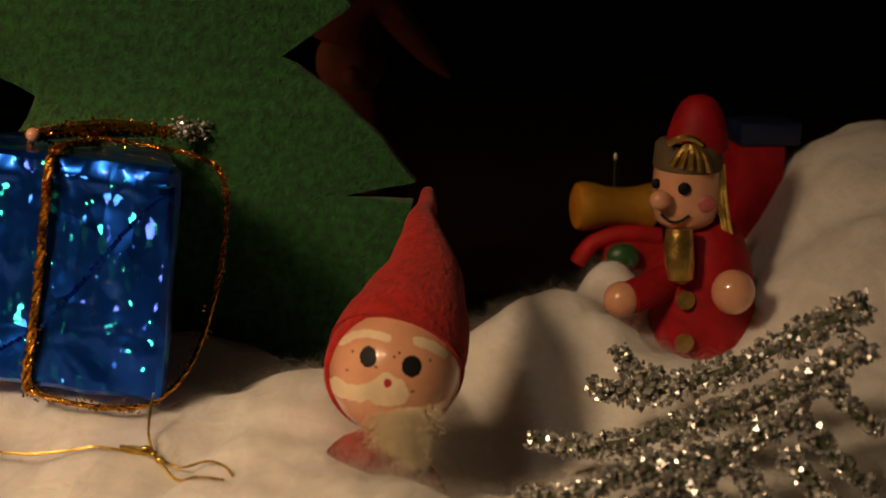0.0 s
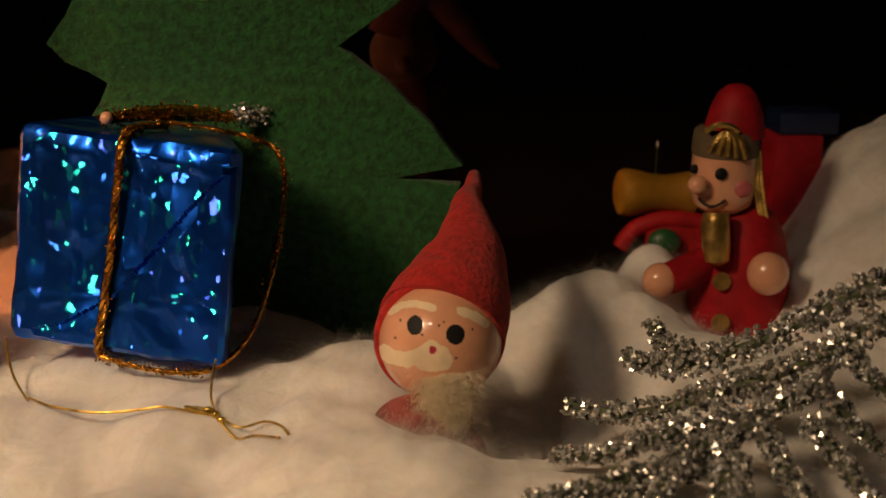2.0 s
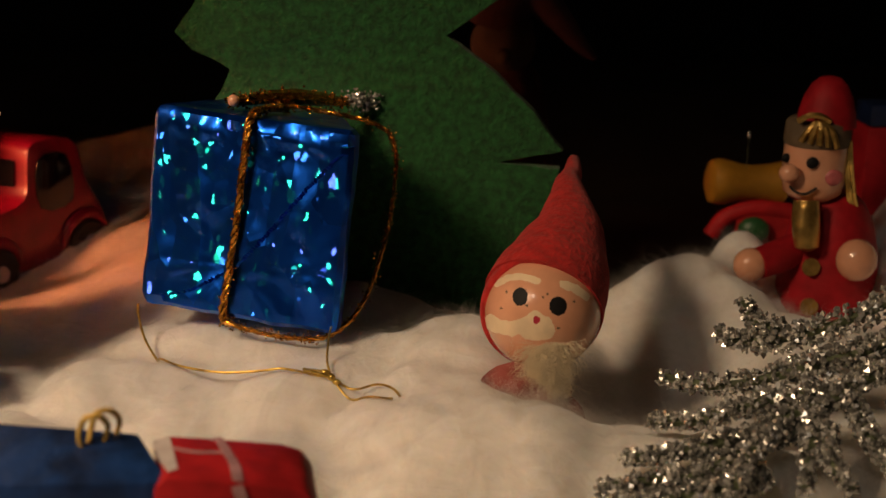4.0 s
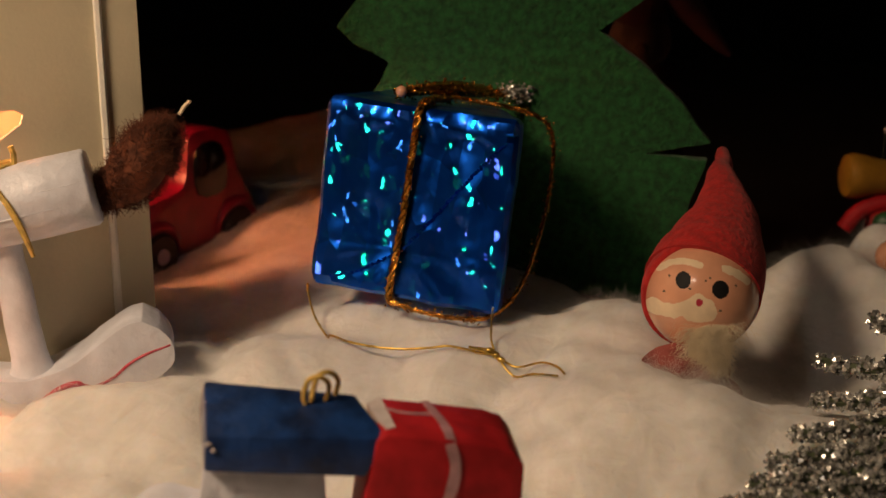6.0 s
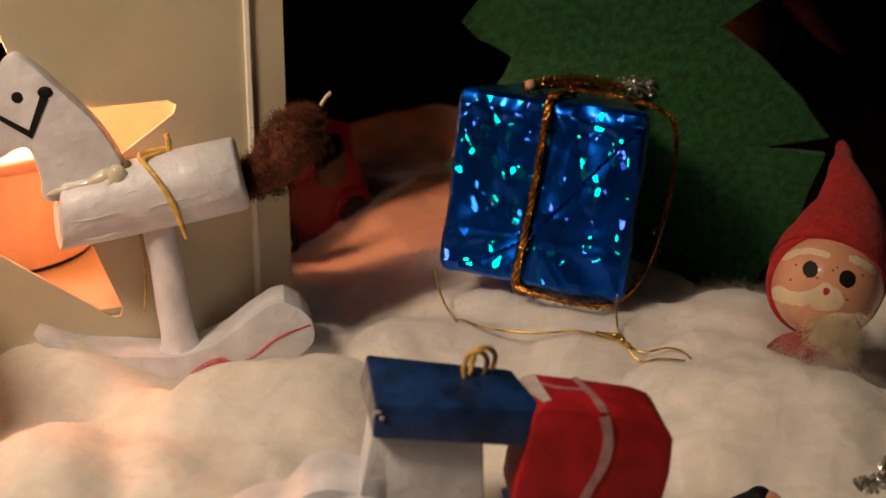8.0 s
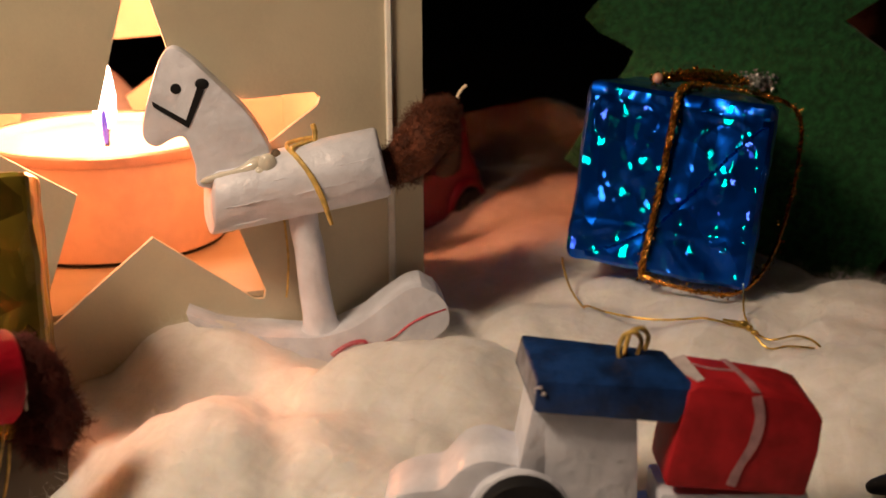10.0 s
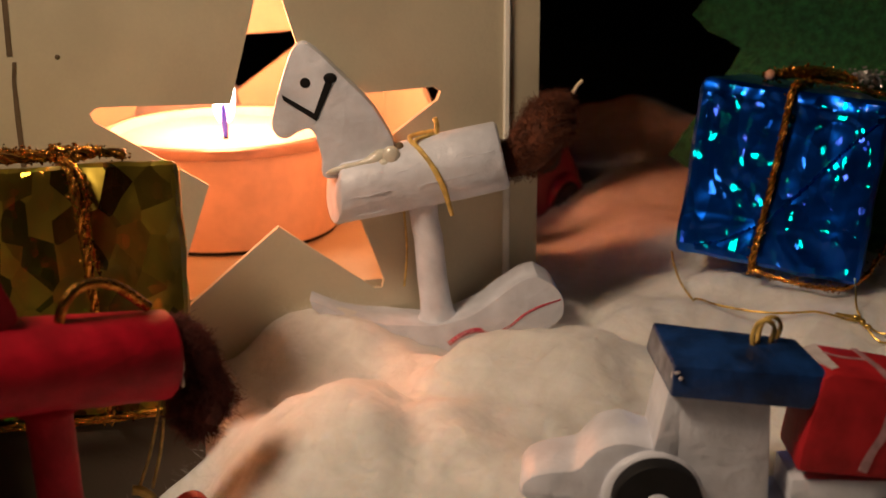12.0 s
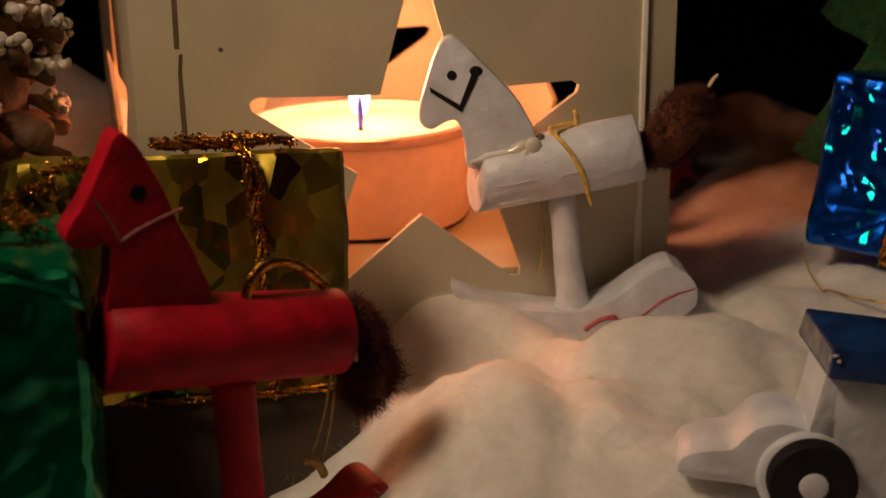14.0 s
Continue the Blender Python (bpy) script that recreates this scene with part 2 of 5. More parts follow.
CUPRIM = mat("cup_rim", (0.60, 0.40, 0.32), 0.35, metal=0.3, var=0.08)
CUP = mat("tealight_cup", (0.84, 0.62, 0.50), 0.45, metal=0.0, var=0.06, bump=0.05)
WAX = mat("candle_wax", (0.86, 0.80, 0.70), 0.25, var=0.03, bump=0.0, sss=0.5)
BLUEFOIL = foil("blue_foil", (0.004, 0.082, 0.60), [(0.04, 0.12, 1.0), (0.02, 0.16, 1.0), (0.02, 0.75, 1.0), (0.02, 1.0, 0.95), (0.03, 1.0, 0.5)], 250, 0.12, 0.28, 4.4, 0.7, 1.35, 0.15, 0.14)
GOLDFOIL = foil("gold_foil", (0.21, 0.155, 0.014), [(0.9, 0.6, 0.05), (0.15, 0.9, 0.05), (1.0, 0.25, 0.02), (1.0, 0.45, 0.05)], 330, 0.1, 0.36, 3.0, 0.10, 1.9, 0.2, 0.5, 0.62, 0.78, 0.2)
GREENFOIL = foil("green_foil", (0.003, 0.21, 0.088), [(0.02, 0.5, 0.22), (0.03, 0.6, 0.3)], 70, 0.999, 0.24, 6.0, 0.9, 1.15, 0.1, 0.12, 0.45, 0.66, 0.08)
TOYRED = mat("toy_car_red", (0.225, 0.001, 0.022), 0.42, var=0.12, bump=0.04, coat=0.12)
GLASS = mat("dark_window", (0.012, 0.01, 0.012), 0.1, var=0.1, bump=0)
TYRE = mat("black_rubber", (0.015, 0.014, 0.014), 0.6, var=0.2)
# gnome's felt, darkened so that the dim background is in its colour
GNOMERED = mat("shaded_red_felt", (0.026, 0.003, 0.003), 0.95, var=0.3, scale=400, bump=0.5)
NAVY = mat("dark_navy_paint", (0.004, 0.012, 0.05), 0.5, var=0.3)
YELLOW = mat("yellow_wood", (0.34, 0.165, 0.010), 0.6, var=0.15)
TOYGREEN = mat("green_wood", (0.02, 0.09, 0.03), 0.4, var=0.15)
TABLE = mat("dark_table", (0.022, 0.013, 0.008), 0.5, var=0.3, scale=40, bump=0.1, bscale=200)
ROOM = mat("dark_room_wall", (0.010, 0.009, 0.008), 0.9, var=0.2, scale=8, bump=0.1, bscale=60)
FLAME = glow("flame_glow", (1.0, 0.84, 0.70), 14.0)
FLAMETIP = glow("flame_tip", (1.0, 0.52, 0.17), 3.0)
FLAMEBLUE = glow("flame_root", (0.02, 0.03, 0.38), 0.8)


# ---- mesh helpers: all lengths below in centimetres ----
BASE = {}


def thing(name, x, y, z, turn=0.0, label="", category="", group="", kind=""):
    """An empty at a thing's base; its parts take local x and y, and world heights."""
    ob = new(name)
    ob.empty_display_size = 0.005
    ob.matrix_world = pose(x * CM, y * CM, z * CM, 0, 0, turn)
    BASE[ob] = z
    return tagged(ob, label, category, group, kind)


class Build:
    """Collects faces, each with the number of its material."""

    def __init__(self):
        self.v, self.f, self.m = [], [], []

    def add(self, verts, faces, k=0, move=None):
        n = len(self.v)
        for p in verts:
            p = Vector(p)
            self.v.append(move @ p if move else p)
        for f in faces:
            self.f.append([n + i for i in f])
            self.m.append(k)
        return self

    def rings(self, rings, k=0, caps=True, move=None):
        s = len(rings[0])
        faces = [(i * s + j, i * s + (j + 1) % s, (i + 1) * s + (j + 1) % s, (i + 1) * s + j) for i in range(len(rings) - 1) for j in range(s)]
        if caps:
            faces += [tuple(range(s))[::-1], tuple((len(rings) - 1) * s + j for j in range(s))]
        return self.add([p for r in rings for p in r], faces, k, move)

    def turned(self, profile, k=0, sides=28, move=None, caps=True):
        """profile: (radius, height) rows, turned about the z axis."""
        return self.rings([[(r * math.cos(2 * math.pi * j / sides), r * math.sin(2 * math.pi * j / sides), h) for j in range(sides)] for r, h in profile], k, caps, move)

    def ball(self, at, r, k=0, n=14, move=None):
        r = r if isinstance(r, (tuple, list)) else (r, r, r)
        prof = [(max(math.sin(math.pi * i / n), 0.004), -math.cos(math.pi * i / n)) for i in range(n + 1)]
        m = (move or Matrix()) @ Matrix.Translation(at) @ Matrix.Diagonal((*r, 1))
        return self.turned(prof, k, 2 * n, m)

    def tube(self, pts, r, k=0, sides=8, move=None):
        pts = [Vector(p) for p in pts]
        rad = r if isinstance(r, (tuple, list)) else [r] * len(pts)
        rings, side = [], None
        for i, p in enumerate(pts):
            d = (pts[min(i + 1, len(pts) - 1)] - pts[max(i - 1, 0)]).normalized()
            if side is None:
                side = d.orthogonal().normalized()
            side = (side - d * side.dot(d)).normalized()
            up = d.cross(side)
            rings.append([p + rad[i] * (math.cos(2 * math.pi * j / sides) * side + math.sin(2 * math.pi * j / sides) * up) for j in range(sides)])
        return self.rings(rings, k, True, move)

    def slab(self, outline, y0, y1, k=0, move=None):
        """An outline of (x, z) rows, given thickness along y."""
        n = len(outline)
        verts = [(x, y0, z) for x, z in outline] + [(x, y1, z) for x, z in outline]
        faces = [tuple(range(n)), tuple(range(2 * n - 1, n - 1, -1))] + [(i, n + i, n + (i + 1) % n, (i + 1) % n) for i in range(n)]
        return self.add(verts, faces, k, move)

    def block(self, x0, x1, y0, y1, z0, z1, k=0, move=None):
        return self.slab([(x0, z0), (x1, z0), (x1, z1), (x0, z1)], y0, y1, k, move)


def smooth_line(pts, steps=6, closed=False):
    """Points along a smooth curve through pts."""
    pts = [Vector(p) for p in pts]
    out, n = [], len(pts)
    for i in range(n if closed else n - 1):
        g = (lambda j: pts[j % n]) if closed else (lambda j: pts[max(0, min(n - 1, j))])
        a, b, c, d = g(i - 1), g(i), g(i + 1), g(i + 2)
        for s in range(steps):
            t = s / steps
            out.append(0.5 * (2 * b + (c - a) * t + (2 * a - 5 * b + 4 * c - d) * t * t + (3 * b - a - 3 * c + d) * t ** 3))
    if not closed:
        out.append(pts[-1])
    return out


def outline(pts, steps=4):
    return [(p.x, p.y) for p in smooth_line([(x, z, 0) for x, z in pts], steps, True)]


def part(name, build, mats, parent=None, label="", bevel=0.0, flat=False, sharp=40.0, kind="", wobble=0.0, wscale=1.0):
    """Links what was built as one mesh object under its thing."""
    mats = mats if isinstance(mats, (list, tuple)) else [mats]
    base = 0.0
    if parent is not None:
        top = parent
        while top.parent:
            top = top.parent
        base = BASE[top]
    me = bpy.data.meshes.new(name)
    me.from_pydata([(p.x * CM, p.y * CM, (p.z - base) * CM) for p in build.v], [], build.f)
    me.polygons.foreach_set("material_index", build.m)
    for m in mats:
        me.materials.append(m)
    bm = bmesh.new()
    bm.from_mesh(me)
    bmesh.ops.recalc_face_normals(bm, faces=bm.faces)
    if bevel:
        edges = [e for e in bm.edges if len(e.link_faces) == 2 and e.calc_face_angle(0) > radians(35)]
        bmesh.ops.bevel(bm, geom=edges, offset=bevel * CM, segments=2, profile=0.6, affect="EDGES", clamp_overlap=True)
    if wobble:
        for v in bm.verts:
            v.co += wobble * CM * noise.noise_vector(v.co * (100 / wscale))
    bm.to_mesh(me)
    bm.free()
    if not flat:
        me.shade_smooth()
        me.set_sharp_from_angle(angle=radians(sharp))
    ob = new(name, me)
    if parent is not None:
        ob.parent = parent
    return tagged(ob, label, "", "", kind)


def lone(name, build, mats, x, y, z, turn, label, category, group="", kind="", **how):
    """A thing of one mesh, its origin at its base; heights are the world's."""
    ob = part(name, build, mats, None, "", **how)
    ob.data.transform(Matrix.Translation((0, 0, -z * CM)))
    ob.matrix_world = pose(x * CM, y * CM, z * CM, 0, 0, turn)
    BASE[ob] = z
    return tagged(ob, label, category, group, kind)


def hairs(spots, length, r, bend, rng, sides=3, segs=3):
    """Thin curved strands that grow from (place, direction) pairs."""
    b = Build()
    for p, d in spots:
        p, d = Vector(p), Vector(d).normalized()
        pts, n = [p], length * rng.uniform(0.6, 1.2)
        for s in range(segs):
            d = (d + Vector((rng.gauss(0, bend), rng.gauss(0, bend), rng.gauss(0, bend)))).normalized()
            pts.append(pts[-1] + d * n / segs)
        b.tube(pts, [r * (1 - 0.6 * i / segs) for i in range(segs + 1)], 0, sides)
    return b


# ---- setting: room, table, cotton snow ----
def step(a, b, t):
    t = max(0.0, min(1.0, (t - a) / (b - a)))
    return t * t * (3 - 2 * t)


# mounds and hollows of the cotton: x, y, radius, height
MOUNDS = [(-9.0, 7.6, 2.2, 0.55), (-7.6, 9.6, 1.6, 0.35), (-3.0, 10.2, 2.4, 0.30), (-0.6, 10.9, 1.2, 0.28), (-1.6, 13.4, 1.5, 0.30), (1.9, 16.6, 1.2, 1.0), (2.8, 18.2, 0.9, 1.35), (-9.0, 6.4, 1.5, 0.45),
          (7.4, 18.6, 2.3, 2.1), (11.0, 20.5, 4.0, 1.5), (6.2, 15.5, 2.2, 0.7), (-6.2, 23.5, 2.8, 0.5), (-11.5, 25.0, 4.5, 0.7), (-9.6, 17.6, 1.8, -0.45), 
          (-21.0, 14.0, 2.8, 2.9), (-18.0, 19.6, 2.2, 2.75), (-17.5, 8.5, 1.9, 2.3), (-6.3, 16.8, 2.2, 0.35), (-8.3, 11.0, 1.0, -0.15), (-10.7, 10.0, 1.1, 0.40), (1.0, 13.6, 1.2, -0.65), (1.6, 20.3, 3.0, -1.3),
          (4.5, 16.2, 1.3, -0.85), (-12.2, 4.5, 2.5, -0.4), (-8.4, 26.2, 2.2, 0.95), (-4.6, 14.3, 1.1, 0.30), (-7.9, 9.0, 1.0, 0.30), (-8.8, 10.7, 0.9, -0.50), (-7.7, 11.2, 0.7, -0.25), (-11.9, 6.1, 1.2, -0.75), (-12.4, 5.2, 1.3, -0.55), (-13.4, 5.4, 1.0, -0.6), (1.4, 23.2, 2.4, 0.5), (7.1, 20.4, 1.2, 1.6), (-6.5, 6.1, 0.9, 0.22)]


def snow(x, y):
    h = 0.75 + 0.55 * step(3.0, 8.5, y) + 0.45 * step(8.0, 11.5, y) - 0.1 * step(15.0, 18.0, y) - 0.35 * step(20.0, 25.0, y)
    for mx, my, r, k in MOUNDS:
        h += k * math.exp(-((x - mx) ** 2 + (y - my) ** 2) / (r * r))
    if x > 0 and h > 3.6:
        h = 3.6 + 0.65 * (1 - math.exp(-(h - 3.6) / 0.65))
    # behind the tree the cotton is sunk, so dark table stands for its shade
    side = step(-6.0, -4.0, x)
    h -= 3.0 * side * step(22.0, 25.0, y) * step(10.0, 7.0, x)
    return h - 1.5 * side * max(step(17.2, 18.8, y) * step(2.6, 1.4, x), step(18.8, 20.5, y) * step(5.0, 3.2, x))


def puff(p, cell, seed):
    """Round tufts, each a low dome, that overlap with soft creases between them."""
    h, total = 0.0, 0.0
    gx, gy = math.floor(p.x / cell), math.floor(p.y / cell)
    for i in (-1, 0, 1):
        for j in (-1, 0, 1):
            k = Vector((gx + i + 0.37, gy + j + 0.71, seed))
            o = noise.cell_vector(k * 1.0)
            d2 = ((p.x / cell - gx - i - o.x) ** 2 + (p.y / cell - gy - j - o.y) ** 2) / (0.55 + 0.35 * o.z)
            dome = max(0.0, 1.0 - d2) * (0.7 + 0.5 * o.z)
            w = math.exp(14.0 * dome)
            h, total = h + dome * w, total + w
    return h / total


def snow_fine(x, y):
    # soft tufts of two sizes, drawn out a little
    p = Vector((x + 3.3, y, 0))
    w = p + 0.45 * noise.noise_vector(p * 0.6)
    lumps = 0.55 * puff(w, 2.2, 1.0) + 0.16 * puff(w + Vector((5.1, 2.2, 0)), 0.9, 7.0) - 0.36
    lumps *= 1 - 0.65 * step(13.8, 15.5, y) * step(-5.2, -6.5, x)
    return snow(x, y) + lumps + 0.05 * noise.noise(w * 0.9) + 0.04 * noise.noise(w * 2.4) + 0.025 * noise.noise(w * 5.0) + 0.012 * noise.noise(w * 11.0)


def fuzz(ground, x0, y0, s, count=110000):
    """A haze of very fine curled fibres over the cotton that lies near."""
    r = np.random.default_rng(12)
    x, y = r.uniform(-15, 8, count), r.uniform(5, 19.5, count)
    i, j = (x - x0) / s, (y - y0) / s
    i0, j0 = i.astype(int), j.astype(int)
    fi, fj = i - i0, j - j0
    z = (ground[j0, i0] * (1 - fi) + ground[j0, i0 + 1] * fi) * (1 - fj) + (ground[j0 + 1, i0] * (1 - fi) + ground[j0 + 1, i0 + 1] * fi) * fj
    p = np.stack([x, y, z - 0.02], 1)
    a = r.uniform(0, 2 * np.pi, count)
    d = np.stack([np.cos(a), np.sin(a), r.uniform(-0.1, 0.7, count)], 1)
    length = r.uniform(0.06, 0.26, count)[:, None]
    rings = []
    for k, w in enumerate((0.0009, 0.0008, 0.0003)):
        d = d / np.linalg.norm(d, axis=1)[:, None]
        q = np.cross(d, (0.31, 0.52, 0.79))
        q = q / np.linalg.norm(q, axis=1)[:, None]
        u = np.cross(d, q)
        rings += [p + w * (math.cos(t) * q + math.sin(t) * u) for t in (0.0, 2.094, 4.189)]
        p = p + d * length
        d = d + r.normal(0, 0.75, (count, 3))
    v = np.stack(rings, 1).reshape(-1, 3) * CM
    one = np.array([(k * 3 + t, k * 3 + (t + 1) % 3, k * 3 + 3 + (t + 1) % 3, k * 3 + 3 + t) for k in (0, 1) for t in (0, 1, 2)])
    f = (one[None] + 9 * np.arange(count)[:, None, None]).reshape(-1, 4)
    me = bpy.data.meshes.new("cotton_fuzz")
    me.from_pydata(v.tolist(), [], f.tolist())
    me.materials.append(FIBRE)
    me.shade_smooth()
    tagged(new("cotton_fuzz", me), "haze of fine white fibres over the cotton wool", "cotton fibre", "", "stuff")


def cotton_snow():
    x0, x1, y0, y1, s = -24.0, 18.0, -1.0, 30.0, 0.13
    nx, ny = int((x1 - x0) / s) + 1, int((y1 - y0) / s) + 1
    b = Build()
    verts = []
    for j in range(ny):
        for i in range(nx):
            x, y = x0 + i * s, y0 + j * s
            edge = min(1.0, min(x - x0, x1 - x, y - y0, y1 - y) / 1.6)
            verts.append((x, y, 0.02 + (snow_fine(x, y) - 0.02) * math.sqrt(max(edge, 0.0))))
    b.add(verts, [(j * nx + i, j * nx + i + 1, (j + 1) * nx + i + 1, (j + 1) * nx + i) for j in range(ny - 1) for i in range(nx - 1)])
    ob = tagged(part("cotton_snow", b, COTTON, sharp=180), "sheet of white cotton wool laid in soft mounds as snow", "cotton snow", "", "structure")
    fuzz(np.array(verts)[:, 2].reshape(ny, nx), x0, y0, s)
    rng = random.Random(4)
    spots = []
    # tufts that cling to what stands in the cotton
    feet = [(-0.6, 11.5, 0.7, 1200), (-9.3, 10.7, 1.6, 1500), (-11.5, 9.9, 1.2, 700), (-4.6, 13.3, 1.5, 400), (-5.6, 6.6, 1.6, 900), (2.2, 15.4, 1.2, 900), (-9.6, 6.0, 1.0, 900), (1.0, 12.6, 1.2, 700)]
    for fx, fy, r, count in feet:
        for _ in range(count):
            a, k = rng.uniform(0, 6.283), r * math.sqrt(rng.random())
            x, y = fx + k * math.cos(a), fy + 0.6 * k * math.sin(a)
            spots.append(((x, y, snow_fine(x, y) - 0.02), (math.cos(3 * a), math.sin(5 * a), rng.uniform(0.2, 1.2))))
    part("loose_fibre", hairs(spots, 0.32, 0.0010, 0.6, rng, 3, 4), FIBRE, None, "", sharp=180)
    tagged(bpy.data.objects["loose_fibre"], "loose white fibres standing off the cotton wool", "cotton fibre", "", "stuff")
    return ob


def room():
    b = Build().block(-70, 70, -60, 60, -3.0, 0.0)
    tagged(part("table", b, TABLE, bevel=0.3), "dark wooden table top under the cotton", "table", "", "structure")
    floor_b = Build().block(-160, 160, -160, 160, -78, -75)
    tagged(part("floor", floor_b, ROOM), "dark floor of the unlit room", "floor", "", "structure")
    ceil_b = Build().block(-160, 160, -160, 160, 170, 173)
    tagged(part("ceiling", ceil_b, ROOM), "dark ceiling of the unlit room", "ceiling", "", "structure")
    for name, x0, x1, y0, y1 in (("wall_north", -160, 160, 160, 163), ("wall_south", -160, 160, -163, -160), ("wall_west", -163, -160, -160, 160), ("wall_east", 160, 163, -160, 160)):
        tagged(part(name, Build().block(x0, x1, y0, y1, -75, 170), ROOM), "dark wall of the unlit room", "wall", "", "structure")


cotton_snow()
room()


# ---- star lantern with its candle ----
def star(cx, cz, R, r, tip=0.09):
    pts = []
    for i in range(10):
        a = math.pi / 2 + i * math.pi / 5
        k = R if i % 2 == 0 else r
        x, z = cx + k * math.cos(a), cz + k * math.sin(a)
        if i % 2 == 0:
            for da in (-0.045, 0.0, 0.045):
                kk = R - 0.10 if da else R - 0.02
                pts.append((cx + kk * math.cos(a + da * 0.9), cz + kk * math.sin(a + da * 0.9)))
        else:
            pts.append((x, z))
    return pts


def star_panel(width, z0, z1, cx, cz, thick):
    """A card wall from x = 0 to width, pierced by a star; its front lies at y = 0."""
    hole = star(cx, cz, 2.65, 1.02)
    b = Build()
    bm = bmesh.new()
    outer = [bm.verts.new((x, 0, z)) for x, z in ((0, z0), (width, z0), (width, z1), (0, z1))]
    inner = [bm.verts.new((x, 0, z)) for x, z in hole]
    edges = [bm.edges.new((outer[i], outer[(i + 1) % 4])) for i in range(4)]
    edges += [bm.edges.new((inner[i], inner[(i + 1) % len(inner)])) for i in range(len(inner))]
    bmesh.ops.triangle_fill(bm, use_beauty=True, use_dissolve=False, edges=edges)
    geo = bmesh.ops.extrude_face_region(bm, geom=bm.faces[:])
    bmesh.ops.translate(bm, vec=(0, thick, 0), verts=[v for v in geo["geom"] if isinstance(v, bmesh.types.BMVert)])
    bm.verts.index_update()
    b.add([v.co.copy() for v in bm.verts], [[v.index for v in f.verts] for f in bm.faces])
    bm.free()
    return b


def lantern():
    # corners of the plan, from the front left one round
    A, B, C, D = Vector((-14.74, 7.99)), Vector((-8.16, 12.77)), Vector((-12.95, 19.30)), Vector((-19.80, 14.35))
    top = thing("candle_lantern", -13.9, 13.5, 1.0, 0, "cream card candle lantern with star cut-outs, standing in cotton", "candle holder")
    for (p, q), name in (((A, B), "front_wall"), ((B, C), "side_wall"), ((C, D), "back_wall"), ((D, A), "side_wall")):
        d = (q - p)
        w = d.length
        m = pose(p.x + 13.9, p.y - 13.5, 0, 0, 0, math.degrees(math.atan2(d.y, d.x)))
        # upper walls are unseen; made this tall so their shade covers the back
        src = star_panel(w, 1.0, 11.4, 4.06 if name == "front_wall" else w / 2, 4.45, 0.09)
        b = Build().add(src.v, src.f, 0, m)
        wall = part(name, b, CARD, top, bevel=0.0, sharp=30)
        if name == "front_wall":
            c = Build().tube([(7.61, -0.015, z) for z in (11.3, 9.5, 7.5, 6.0, 4.5, 3.0, 1.2)], 0.055, 0, 6, m)
            part("crease", c, CREASE, wall, "raised pale paper crease")
            t = Build()
            t.slab([(0.58, 9.1), (0.68, 9.1), (0.67, 7.5), (0.65, 6.08), (0.58, 6.08), (0.60, 7.4)], -0.006, 0.02, 0, m)
            t.slab([(0.64, 6.0), (0.69, 6.0), (0.66, 5.75), (0.67, 5.3), (0.68, 4.6), (0.61, 4.6), (0.60, 5.3), (0.61, 5.75)], -0.006, 0.02, 0, m)
            part("tear", t, BROWN, wall, "thin brown tear in the card")
            part("pinhole", Build().ball((1.21, -0.002, 6.04), (0.035, 0.01, 0.03), 0, 6, m), BROWN, wall, "small dark pinhole")
    f = Build()
    pts = [A, B, C, D]
    mid = sum(pts, Vector((0, 0))) / 4
    ring = [mid + (p - mid) * 0.97 for p in pts]
    f.add([(p.x + 13.9, p.y - 13.5, z) for z in (2.32, 2.42) for p in ring], [(3, 2, 1, 0), (4, 5, 6, 7), (0, 1, 5, 4), (1, 2, 6, 5), (2, 3, 7, 6), (3, 0, 4, 7)])
    part("base", f, CARD, top)


